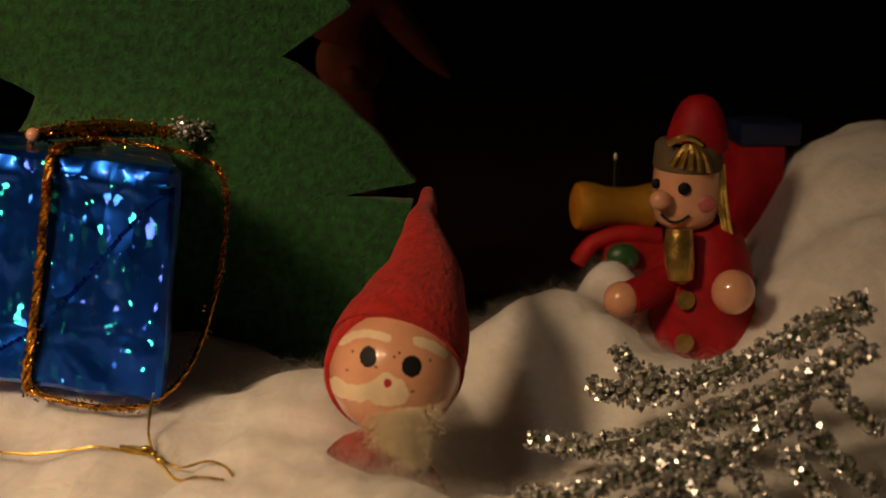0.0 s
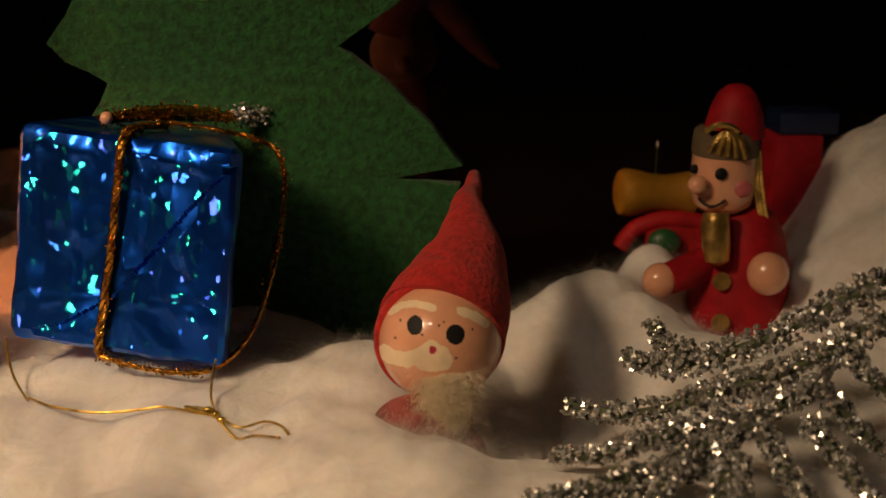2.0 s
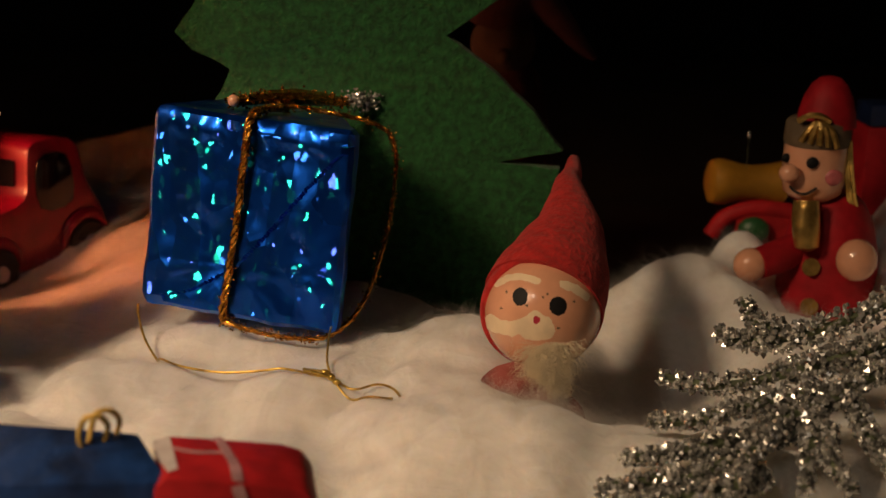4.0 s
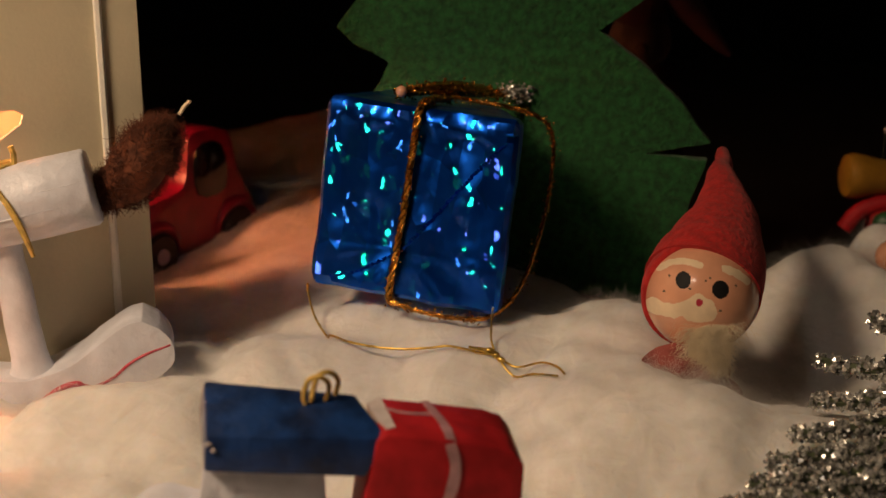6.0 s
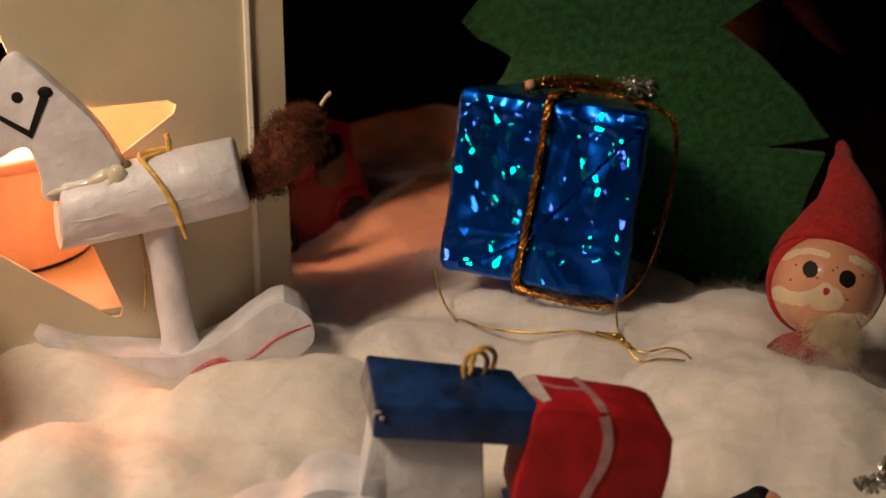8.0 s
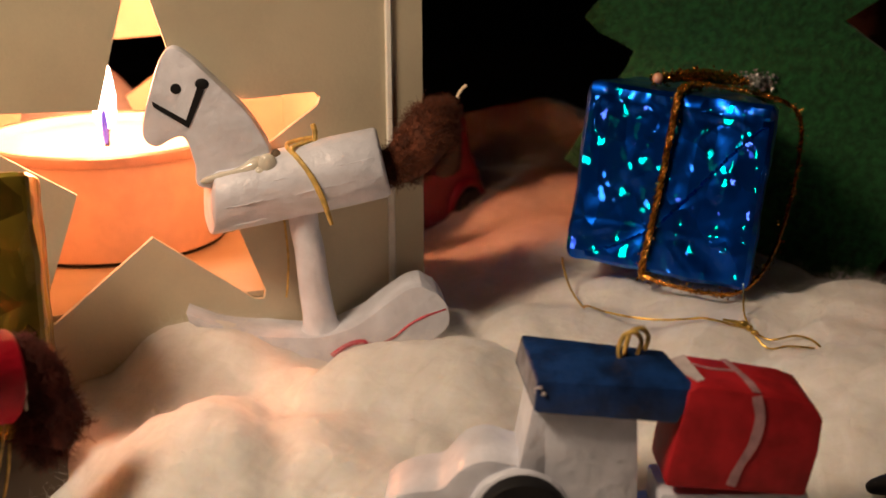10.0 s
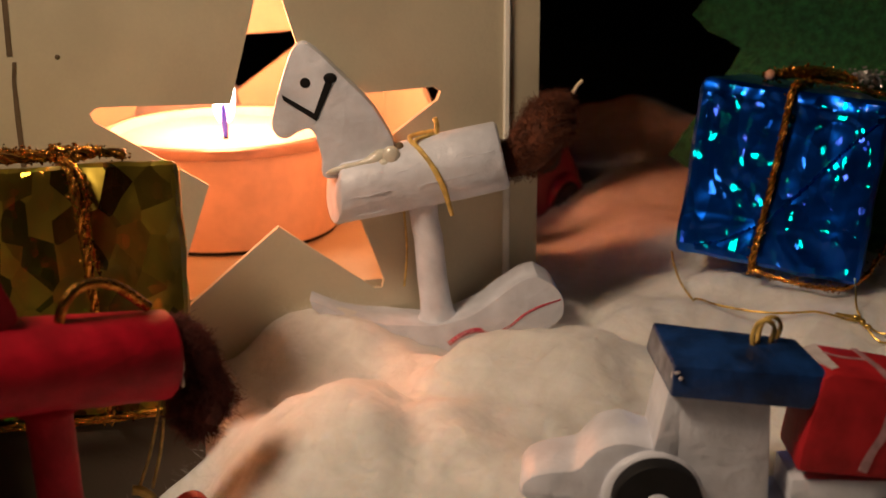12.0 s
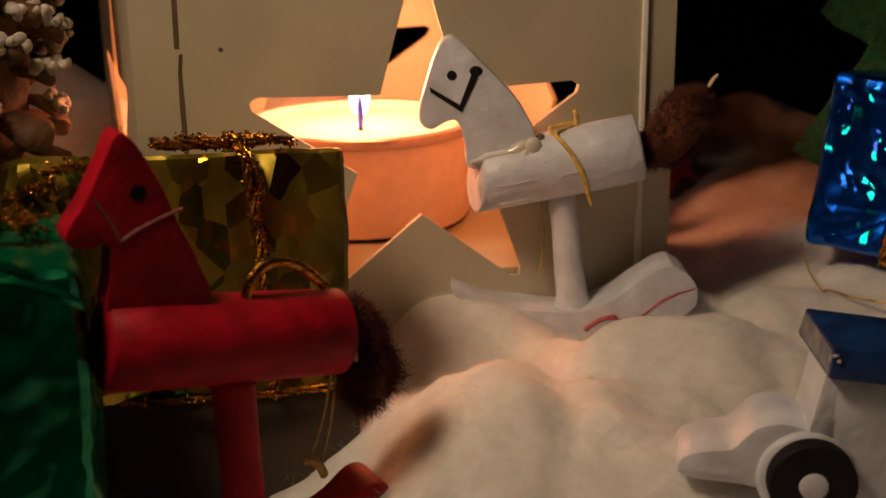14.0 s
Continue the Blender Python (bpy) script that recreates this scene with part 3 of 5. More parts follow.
def tealight():
    top = thing("tealight", -13.85, 13.5, 2.43, 0, "lit white tea light in a thin metal cup inside the lantern", "candle")
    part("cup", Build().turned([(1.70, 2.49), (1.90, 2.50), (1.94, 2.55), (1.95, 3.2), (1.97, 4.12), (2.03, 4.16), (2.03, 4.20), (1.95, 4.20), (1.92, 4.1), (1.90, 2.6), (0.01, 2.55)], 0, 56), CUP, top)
    # black ring stands in for the line of shade under the cup
    part("cup_shade_ring", Build().turned([(1.72, 2.432), (1.87, 2.432), (1.87, 2.50), (1.72, 2.50)], 0, 56), BLACK, top, "dark ring put in for the shade under the cup")
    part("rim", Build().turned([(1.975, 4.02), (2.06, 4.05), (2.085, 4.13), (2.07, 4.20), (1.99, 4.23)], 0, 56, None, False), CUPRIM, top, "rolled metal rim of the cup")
    part("wax", Build().turned([(1.89, 2.6), (1.89, 4.02), (1.84, 4.06), (1.2, 4.03), (0.5, 4.0), (0.01, 3.99)], 0, 48), WAX, top)
    wick = part("wick", Build().tube([(0, 0, 3.9), (0.01, 0, 4.1), (0.03, 0.0, 4.28), (0.07, 0.0, 4.4)], [0.05, 0.045, 0.04, 0.03], 0, 8), BLACK, top, "charred black wick")
    part("flame", Build().turned([(0.10, 4.30), (0.15, 4.40), (0.19, 4.58), (0.20, 4.82), (0.16, 5.15), (0.10, 5.4)], 0, 20), FLAME, top, "bright yellow flame")
    part("flame_tip", Build().tube([(0, 0, 5.405), (0.03, 0, 5.6), (0.07, 0, 5.8), (0.1, 0, 5.98)], [0.10, 0.075, 0.045, 0.01], 0, 16), FLAMETIP, top, "orange tip of the flame")
    part("flame_root", Build().turned([(0.03, 4.08), (0.05, 4.2), (0.055, 4.4), (0.045, 4.55), (0.02, 4.64)], 0, 12, pose(0.10, -0.21, 0)), FLAMEBLUE, top, "blue root of the flame")


lantern()
tealight()


# ---- rocking horses ----
def fluff(name, top, spine, radius, count, material, seed, label, long=0.5, blunt=False):
    """A woolly tail: a thin core along a line with a thick, uneven coat of strands."""
    rng = random.Random(seed)
    line = smooth_line(spine, 5)
    n = len(line)
    rad = [radius * (0.35 + 0.65 * math.sin(math.pi * min(0.9, 0.12 + 0.8 * i / (n - 1)))) for i in range(n)]
    if blunt:
        rad = [radius * (0.45 + 0.58 * math.sin(1.5 * i / (n - 1))) for i in range(n)]
    b = Build().tube(line, [r * 0.6 for r in rad], 0, 10)
    spots = []
    for _ in range(count):
        f = rng.random() * (n - 1.001)
        i = int(f)
        at, along = line[i].lerp(line[i + 1], f - i), (line[i + 1] - line[i]).normalized()
        d = Vector((rng.gauss(0, 1), rng.gauss(0, 1), rng.gauss(0, 1))).normalized()
        lump = 0.85 + 0.5 * noise.noise((at + d * 0.6) * 3.1)
        spots.append((at + d * rad[i] * rng.uniform(0.3, 0.72) * lump, d + along * rng.uniform(0.2, 0.9)))
    h = hairs(spots, radius * long, 0.0048, 0.55, rng, 3, 3)
    b.add(h.v, h.f)
    return part(name, b, material, top, label, sharp=180)


def white_horse():
    top = thing("rocking_horse", -9.28, 11.26, 1.45, 21, "white-painted wooden toy rocking horse with yellow cord, standing in cotton", "toy horse", "rocking horses")
    head = outline([(-1.97, 6.09), (-2.10, 5.92), (-2.22, 5.56), (-2.36, 5.02), (-2.32, 4.82), (-2.17, 4.76), (-1.98, 4.86), (-1.80, 4.86), (-1.70, 4.50), (-1.62, 4.15), (-0.75, 4.35), (-0.64, 4.60), (-0.78, 4.93), (-1.02, 5.30), (-1.46, 5.75), (-1.80, 6.06)])
    hd = part("head", Build().slab(head, -0.22, 0.22), WHITE, top, bevel=0.05, wobble=0.02)
    part("eye", Build().turned([(0.075, 0), (0.07, 0.012), (0.01, 0.014)], 0, 18, pose(-1.88, -0.215, 5.55, 90, 0, 0)), BLACK, hd, "painted black eye")
    part("bridle", Build().slab([(-2.21, 5.39), (-1.77, 5.12), (-1.60, 5.56), (-1.50, 5.53), (-1.74, 5.01), (-2.19, 5.31)], -0.233, -0.2).ball((-1.53, -0.22, 5.61), (0.095, 0.02, 0.075), 0, 8), BLACK, hd, "painted black bridle line")
    axis = Vector((0.92 + 1.5, 0, 4.42 - 3.95))
    m = Matrix.Translation((-1.5, 0, 3.95)) @ axis.to_track_quat("Z", "Y").to_matrix().to_4x4()
    n = axis.length
    log = Build().turned([(0.03, -0.02), (0.49, -0.02), (0.515, 0.015), (0.515, 0.3), (0.51, 0.7), (0.50, 1.2), (0.505, 1.8), (0.50, n - 0.05), (0.46, n), (0.03, n + 0.01)], 0, 40, m)
    for v in log.v:
        # the front end is sawn upright
        k = max(0.0, min(1.0, (-0.7 - v.x) / 0.8))
        v.x -= (0.30 * (4.0 - v.z) + 0.22 * v.y) * k
    body = part("body", log, WHITE, top, wobble=0.035, wscale=0.7, sharp=50)
    part("glue", Build().ball((-0.70, -0.30, 4.50), (0.13, 0.10, 0.15), 0, 10).ball((-0.80, -0.30, 4.38), (0.10, 0.10, 0.10), 0, 8).tube(smooth_line([(-1.62, -0.26, 4.26), (-1.35, -0.28, 4.34), (-1.0, -0.26, 4.42), (-0.74, -0.20, 4.54)], 4), [0.02, 0.04, 0.05, 0.05, 0.06, 0.05, 0.05, 0.06, 0.08, 0.10, 0.11, 0.09, 0.04], 0, 10), GLUE, body, "hardened glue round the neck")
    part("knot_hole", Build().ball((-0.58, -0.14, 4.58), (0.07, 0.07, 0.09), 0, 8), BROWN, body, "dark chip at the neck")
    grain = Build()
    for x, t, z, y in ((-1.36, 0.7, 3.92, -0.515), (-0.9, 0.5, 4.24, -0.47), (-0.35, 0.9, 4.10, -0.50), (0.2, 0.6, 4.46, -0.46), (-1.2, 0.5, 3.66, -0.42)):
        grain.tube([Vector((x + t * i / 6, y + 0.012 * noise.noise(Vector((x, i, 0))), z + 0.2 * t * i / 6 + 0.02 * noise.noise(Vector((i * 0.7, x, 3))))) for i in range(7)], [0.003, 0.008, 0.010, 0.006, 0.010, 0.007, 0.002], 0, 6)
    part("paint_ridge", grain, WHITE, body, "thick brushed ridges of white paint")
    part("leg", Build().tube([(-0.25, 0, 3.75), (-0.22, 0, 3.45), (-0.17, 0, 3.2), (-0.12, 0, 2.6), (-0.07, 0, 2.2), (-0.05, 0, 2.03), (-0.04, 0, 1.93)], [0.215, 0.21, 0.215, 0.225, 0.235, 0.26, 0.33], 0, 20), WHITE, top)
    lip = [(-1.93, 2.40), (-1.75, 2.30), (-1.4, 2.14), (-0.8, 2.00), (-0.2, 1.95), (0.25, 2.02), (0.62, 2.20), (0.95, 2.44), (1.22, 2.62), (1.42, 2.66)]
    keel = [(1.62, 2.55), (1.76, 2.36), (1.80, 2.05), (1.60, 1.86), (1.2, 1.68), (0.7, 1.56), (0.1, 1.50), (-0.6, 1.55), (-1.3, 1.84), (-1.90, 2.26)]
    rock = [(p.x, p.y) for p in smooth_line([(x, z, 0) for x, z in lip], 4)] + [(p.x, p.y) for p in smooth_line([(x, z, 0) for x, z in keel], 3)]
    rk = part("rocker", Build().slab(rock, -0.38, 0.38), WHITE, top, bevel=0.03, wobble=0.025, wscale=0.5, sharp=30)
    part("stripe", Build().tube(smooth_line([(0.10, -0.385, 1.66), (0.30, -0.385, 1.80), (0.52, -0.385, 1.86), (0.74, -0.385, 1.80), (1.00, -0.385, 1.90), (1.22, -0.385, 2.08), (1.45, -0.385, 2.20), (1.76, -0.37, 2.30)], 5), [0.042] * 12 + [0.022] * 24, 0, 6), REDLINE, rk, "thin painted red squiggle")
    part("cord", Build().tube(smooth_line([(-0.02, 0.2, 4.76), (-0.42, 0.05, 4.70), (-0.28, -0.36, 4.58), (-0.10, -0.52, 4.35), (0.04, -0.54, 4.05), (0.13, -0.48, 3.72)], 6), 0.035, 0, 6).tube(smooth_line([(-0.05, 0.0, 4.74), (-0.36, -0.2, 4.68), (-0.18, -0.47, 4.46), (0.0, -0.54, 4.1), (0.15, -0.50, 3.66)], 6), 0.03, 0, 6).tube([(-0.04, 0, 4.7), (-0.03, 0, 4.88), (-0.06, 0, 4.98)], 0.04, 0, 6), THREAD, top, "yellow cord tied round the body")
    part("hanging_thread", Build().tube(smooth_line([(-0.52, 0.3, 3.6), (-0.48, 0.32, 3.0), (-0.5, 0.3, 2.6), (-0.53, 0.3, 2.35)], 5), 0.018, 0, 5), THREAD, top, "loose end of yellow thread")
    fluff("tail", top, [(1.0, 0.10, 4.30), (1.30, 0.30, 4.40), (1.52, 0.42, 4.62), (1.72, 0.54, 4.84), (1.82, 0.60, 4.94)], 0.64, 15000, FUR, 7, "fluffy brown wool tail", 0.27)
    part("tail_tip", Build().tube(smooth_line([(2.06, 0.70, 5.18), (2.12, 0.74, 5.27), (2.16, 0.76, 5.31), (2.22, 0.78, 5.36)], 4), [0.03] * 12 + [0.012], 0, 6), CREAM, top, "stiff glued tip of the tail")


def red_horse():
    top = thing("rocking_horse", -11.79, 3.96, 0.8, 50, "glossy red wooden toy rocking horse with maroon wool tail", "toy horse", "rocking horses")
    head = outline([(-0.31, 5.88), (-0.45, 5.66), (-0.68, 5.25), (-0.88, 4.98), (-0.84, 4.82), (-0.66, 4.78), (-0.48, 4.78), (-0.50, 4.45), (-0.50, 4.05), (0.45, 4.05), (0.40, 4.45), (0.22, 4.9), (0.06, 5.35), (-0.16, 5.78)])
    head = [(x - 0.07, z + 0.07) for x, z in head]
    hd = part("head", Build().slab(head, -0.21, 0.21), REDWOOD, top, bevel=0.05, wobble=0.015)
    part("eye", Build().turned([(0.085, 0), (0.08, 0.012), (0.01, 0.014)], 0, 18, pose(-0.23, -0.205, 5.35, 90, 0, 0)), BLACK, hd, "painted black eye")
    line = Build()
    for pts in ([(-0.66, -0.205, 5.32), (-0.56, -0.205, 5.16), (-0.48, -0.205, 5.0), (-0.45, -0.205, 4.88)], [(-0.45, -0.205, 4.88), (-0.28, -0.205, 4.97), (-0.05, -0.205, 5.06), (0.20, -0.205, 5.13)]):
        line.tube(smooth_line(pts, 5), 0.020, 0, 6)
    part("bridle", line, BRIDLE, hd, "thin faded bridle line")
    axis = Vector((1.99 + 0.66, 0, 3.41 - 3.77))
    n = axis.length
    part("body", Build().turned([(0.02, -0.03), (0.44, -0.03), (0.49, 0.02), (0.50, 0.6), (0.49, 1.6), (0.48, n - 0.06), (0.42, n), (0.02, n)], 0, 40, Matrix.Translation((-0.66, 0, 3.77)) @ axis.to_track_quat("Z", "Y").to_matrix().to_4x4()), REDWOOD, top, sharp=50)
    part("glue", Build().ball((2.00, -0.30, 3.44), (0.025, 0.10, 0.17), 0, 8).ball((1.99, -0.33, 3.22), (0.02, 0.06, 0.08), 0, 8), GLUE, top, "pale dried glue at the tail")
    part("leg", Build().tube([(0.66, 0, 3.4), (0.68, 0, 2.9), (0.70, 0, 2.2), (0.72, 0, 1.5), (0.74, 0, 1.2)], [0.24, 0.24, 0.23, 0.25, 0.3], 0, 20), REDWOOD, top)
    part("socket", Build().turned([(0.31, 0), (0.30, 0.08), (0.25, 0.14)], 0, 20, pose(0.67, 0, 3.10)), REDWOOD, top)
    rock = outline([(-1.3, 1.55), (-0.6, 1.22), (0.2, 1.08), (1.0, 1.12), (1.7, 1.32), (2.1, 1.58), (2.32, 1.56), (2.34, 1.38), (1.8, 0.98), (1.0, 0.82), (0.2, 0.8), (-0.6, 0.85), (-1.35, 1.2)])
    part("rocker", Build().slab(rock, -0.32, 0.32), REDWOOD, top, bevel=0.06)
    part("cord", Build().tube(smooth_line([(0.84, -0.1, 4.02), (0.93, -0.12, 4.26), (1.15, -0.1, 4.38), (1.45, -0.06, 4.30), (1.80, 0, 3.98)], 6), 0.060, 0, 8), CORD, top, "glittery gold cord loop")
    threads = Build().tube(smooth_line([(1.88, 0.05, 2.98), (1.82, 0.1, 2.6), (1.70, 0.1, 2.2), (1.56, 0.1, 1.88)], 5), 0.018, 0, 5)
    threads.tube(smooth_line([(1.92, 0.05, 2.98), (1.90, 0.1, 2.6), (1.84, 0.1, 2.25), (1.72, 0.1, 1.86)], 5), 0.018, 0, 5)
    threads.tube(smooth_line([(1.50, 0.1, 1.90), (1.58, 0.06, 1.88), (1.66, 0.04, 1.80), (1.72, 0.06, 1.66)], 5), 0.055, 0, 7)
    part("hanging_thread", threads, THREAD, top, "two loose yellow threads with a knot")
    fluff("tail", top, [(2.06, -0.05, 3.66), (2.20, -0.07, 3.46), (2.30, -0.07, 3.16), (2.29, -0.05, 2.88), (2.22, -0.05, 2.66)], 0.47, 17000, FURDARK, 8, "fluffy maroon wool tail", 0.34, True)


white_horse()
red_horse()


# ---- gift parcels ----
def wrapped(w, d, h, bevel, seed, crumple=0.05, n=46):
    """A parcel in the corner x, y, z = 0 outwards, its sheet softly crumpled."""
    bm = bmesh.new()
    bmesh.ops.create_cube(bm, size=1.0, matrix=Matrix.Translation((w / 2, d / 2, h / 2)) @ Matrix.Diagonal((w, d, h, 1)))
    bmesh.ops.bevel(bm, geom=bm.edges[:], offset=bevel, segments=3, profile=0.6, affect="EDGES")
    bmesh.ops.subdivide_edges(bm, edges=[e for e in bm.edges if e.calc_length() > 0.6 * min(w, d, h)], cuts=n, use_grid_fill=True)
    for v in bm.verts:
        q = v.co * 1.5 + Vector((seed, 0, 0))
        v.co += crumple * noise.noise_vector(q) + 0.35 * crumple * noise.noise_vector(q * 2.7)
        cell = noise.voronoi(q * 1.15)[0]
        v.co += (v.co - Vector((w / 2, d / 2, h / 2))).normalized() * crumple * 1.1 * (cell[1] - cell[0] - 0.3)
        ridge = abs(noise.noise(Vector((v.co.x * 1.1 + v.co.z * 0.8, v.co.y, seed)) * 1.3))
        v.co += (v.co - Vector((w / 2, d / 2, h / 2))).normalized() * crumple * 1.2 * max(0, 0.25 - ridge)
    bmesh.ops.triangulate(bm, faces=bm.faces[:])
    bm.verts.index_update()
    b = Build().add([v.co.copy() for v in bm.verts], [[v.index for v in f.verts] for f in bm.faces])
    bm.free()
    return b


def braid(line, r, turns=7.0):
    """A cord of two twisted strands along a line."""
    b = Build()
    line = smooth_line(line, 9)
    for ph in (0.0, 2.094, 4.189):
        pts, run = [], 0.0
        for i, p in enumerate(line):
            d = (line[min(i + 1, len(line) - 1)] - line[max(i - 1, 0)]).normalized()
            run += (p - line[i - 1]).length if i else 0
            s = d.orthogonal().normalized()
            a = run * turns + ph
            pts.append(p + r * 0.5 * (math.cos(a) * s + math.sin(a) * d.cross(s)))
        b.tube(pts, r * 0.55, 0, 5)
    return b


def glints(line, count, spread, size, rng):
    """Small angular flakes scattered about a line."""
    b = Build()
    line = smooth_line(line, 8)
    for _ in range(count):
        p = rng.choice(line) + Vector((rng.gauss(0, spread), rng.gauss(0, spread), rng.gauss(0, spread)))
        m = Matrix.Translation(p) @ Euler((rng.uniform(0, 6), rng.uniform(0, 6), rng.uniform(0, 6))).to_matrix().to_4x4() @ Matrix.Diagonal((size * rng.uniform(0.6, 1.3), size * rng.uniform(0.6, 1.3), size * rng.uniform(0.4, 1.0), 1))
        b.add([(1, 0, 0), (-1, 0, 0), (0, 1, 0), (0, -1, 0), (0, 0, 1), (0, 0, -1)], [(0, 2, 4), (2, 1, 4), (1, 3, 4), (3, 0, 4), (2, 0, 5), (1, 2, 5), (3, 1, 5), (0, 3, 5)], 0, m)
    return b


def blue_gift():
    # the parcel leans back and to one side
    top = thing("gift_parcel", -6.12, 13.62, 2.0, -9.5, "small gift parcel in crumpled blue holographic foil with gold cord", "gift", "gift parcels")
    tilt = Matrix.Translation((0, 0, 2.56)) @ pose(0, 0, 0, -7, 4.5, 0)
    src = wrapped(2.86, 2.75, 2.80, 0.17, 3.0, 0.022, 84)
    fold = [(2.85, 2.66), (2.29, 1.97), (1.70, 1.15), (1.36, 0.72), (0.71, 0.30), (0.05, 0.08)]
    for v in src.v:
        # the sheet is folded over along a slanting line; its upper flap lies on top, and pleats run out from the cord
        if v.y < 0.35:
            side, best = 1.0, 9.0
            for (ax, az), (bx, bz) in zip(fold, fold[1:]):
                dx, dz = bx - ax, bz - az
                t = max(0, min(1, ((v.x - ax) * dx + (v.z - az) * dz) / (dx * dx + dz * dz)))
                dist = math.hypot(v.x - ax - t * dx, v.z - az - t * dz)
                if dist < best:
                    best, side = dist, math.copysign(1.0, dx * (v.z - az) - dz * (v.x - ax))
            lift = math.exp(-best / 0.35) * (0.034 if side < 0 else 0.0) - 0.018 * math.exp(-(best / 0.10) ** 2) * (side > 0)
            angle, far = math.atan2(v.z - 0.75, v.x - 1.36), math.hypot(v.z - 0.75, v.x - 1.36)
            pleat = 0.022 * abs(noise.noise(Vector((3.2 * math.cos(angle), 3.2 * math.sin(angle), 4.0)))) * min(1.0, far)
            v.y -= lift + pleat
            # the top edge is pinched and crumpled
            rim = step(2.25, 2.7, v.z)
            v.y -= 0.09 * rim * abs(noise.noise(Vector((v.x * 2.1, v.z * 2.6, 9.0)))) + 0.03 * rim * noise.noise(Vector((v.x * 5.0, v.z * 5.0, 2.0)))
        # it narrows towards the back
        v.x -= 0.46 * max(0.0, v.y - 0.25) * max(0.0, min(1.0, (v.x - 0.9) / 1.9))
    part("wrapping", Build().add(src.v, src.f, 0, tilt), BLUEFOIL, top, sharp=24)
    rng = random.Random(5)
    front = [(1.46, 1.2, 2.86), (1.45, 0.3, 2.88), (1.42, -0.06, 2.78), (1.40, -0.12, 2.3), (1.36, -0.10, 1.4), (1.30, -0.08, 0.6), (1.26, -0.06, 0.05), (1.3, 0.1, -0.08)]
    side = [(1.26, -0.04, -0.02), (1.7, -0.10, -0.08), (2.3, -0.05, -0.10), (2.72, 0.25, -0.05), (3.00, 0.7, 0.35), (3.12, 1.1, 1.2), (3.12, 1.3, 2.0), (3.04, 1.35, 2.55), (2.75, 1.3, 2.80), (2.1, 1.2, 2.88), (1.5, 1.2, 2.9)]
    for line, thick in ((front, 0.060), (side, 0.036)):
        c = braid([tilt @ Vector(p) for p in line], thick, 14)
        g = glints([tilt @ Vector(p) for p in line], 420, 0.036, 0.019, rng)
        part("cord", Build().add(c.v, c.f).add(g.v, g.f), CORD, top, "twisted gold cord", sharp=60)
    bow = [tilt @ Vector(p) for p in [(0.9, 0.5, 2.90), (1.25, 1.0, 3.0), (1.5, 1.4, 3.02), (1.75, 1.9, 3.0), (1.95, 2.4, 2.96)]]
    g = glints(bow, 700, 0.05, 0.026, rng)
    b = Build().tube(bow, [0.06, 0.10, 0.12, 0.10, 0.06], 0, 8).add(g.v, g.f)
    part("bow", b, CORD, top, "glittery gold bow", flat=True)
    g = glints([tilt @ Vector((2.0, 2.5, 3.0)), tilt @ Vector((2.25, 2.8, 3.02))], 200, 0.07, 0.035, rng)
    part("silver_tip", Build().add(g.v, g.f), SILVER, top, "silver glitter tip of the bow", flat=True)
    part("bead", Build().ball(tilt @ Vector((0.95, 0.45, 2.93)), 0.085, 0, 8), SKIN, top, "small pinkish bead on the bow")
    def rest(x, y, lift=0.04):
        c, k = math.cos(radians(-9.5)), math.sin(radians(-9.5))
        return (x, y, snow_fine(-6.12 + c * x - k * y, 13.62 + k * x + c * y) + lift)

    knot = rest(3.06, -0.78, 0.08)
    way = [list(rest(p.x, p.y, 0.05)) for p in smooth_line([(0.5, -0.56, 0), (0.9, -0.84, 0), (1.7, -1.0, 0), (2.4, -0.88, 0), (2.8, -0.80, 0)], 4)]
    for _ in range(12):
        for i in range(1, len(way) - 1):
            way[i][2] = max(way[i][2], (way[i - 1][2] + way[i + 1][2]) / 2)
    w = [(-0.02, -0.0, 2.55), (0.06, -0.16, 2.43), (0.24, -0.36, (2.43 + way[0][2]) / 2 - 0.03), *way, knot]
    thread = Build().tube(smooth_line(w, 8), 0.017, 0, 5)
    thread.tube(smooth_line([(2.80, 0.0, 2.48), (2.86, -0.3, 2.40), (2.94, -0.6, (2.36 + knot[2]) / 2), knot], 6), 0.016, 0, 5)
    thread.tube(smooth_line([knot, rest(3.34, -0.80, 0.10), rest(3.70, -0.88, 0.11), rest(3.94, -1.02, 0.07), rest(4.08, -1.18, 0.02)], 6), 0.016, 0, 5)
    thread.tube(smooth_line([knot, rest(3.34, -0.92, 0.07), rest(3.66, -1.10, 0.05), rest(4.02, -1.32, 0.03)], 6), 0.016, 0, 5)
    thread.tube(smooth_line([knot, rest(2.92, -0.84, 0.12), rest(2.70, -0.82, 0.10), rest(2.74, -0.76, 0.07), rest(2.94, -0.76, 0.08), knot], 6), 0.018, 0, 5)
    thread.ball(knot, 0.05, 0, 6).ball(rest(2.96, -0.76, 0.08), (0.07, 0.04, 0.04), 0, 6).ball(rest(3.14, -0.82, 0.08), (0.06, 0.035, 0.04), 0, 6)
    part("loose_wire", thread, WIRE, top, "thin gold wire with a knot and loose ends")


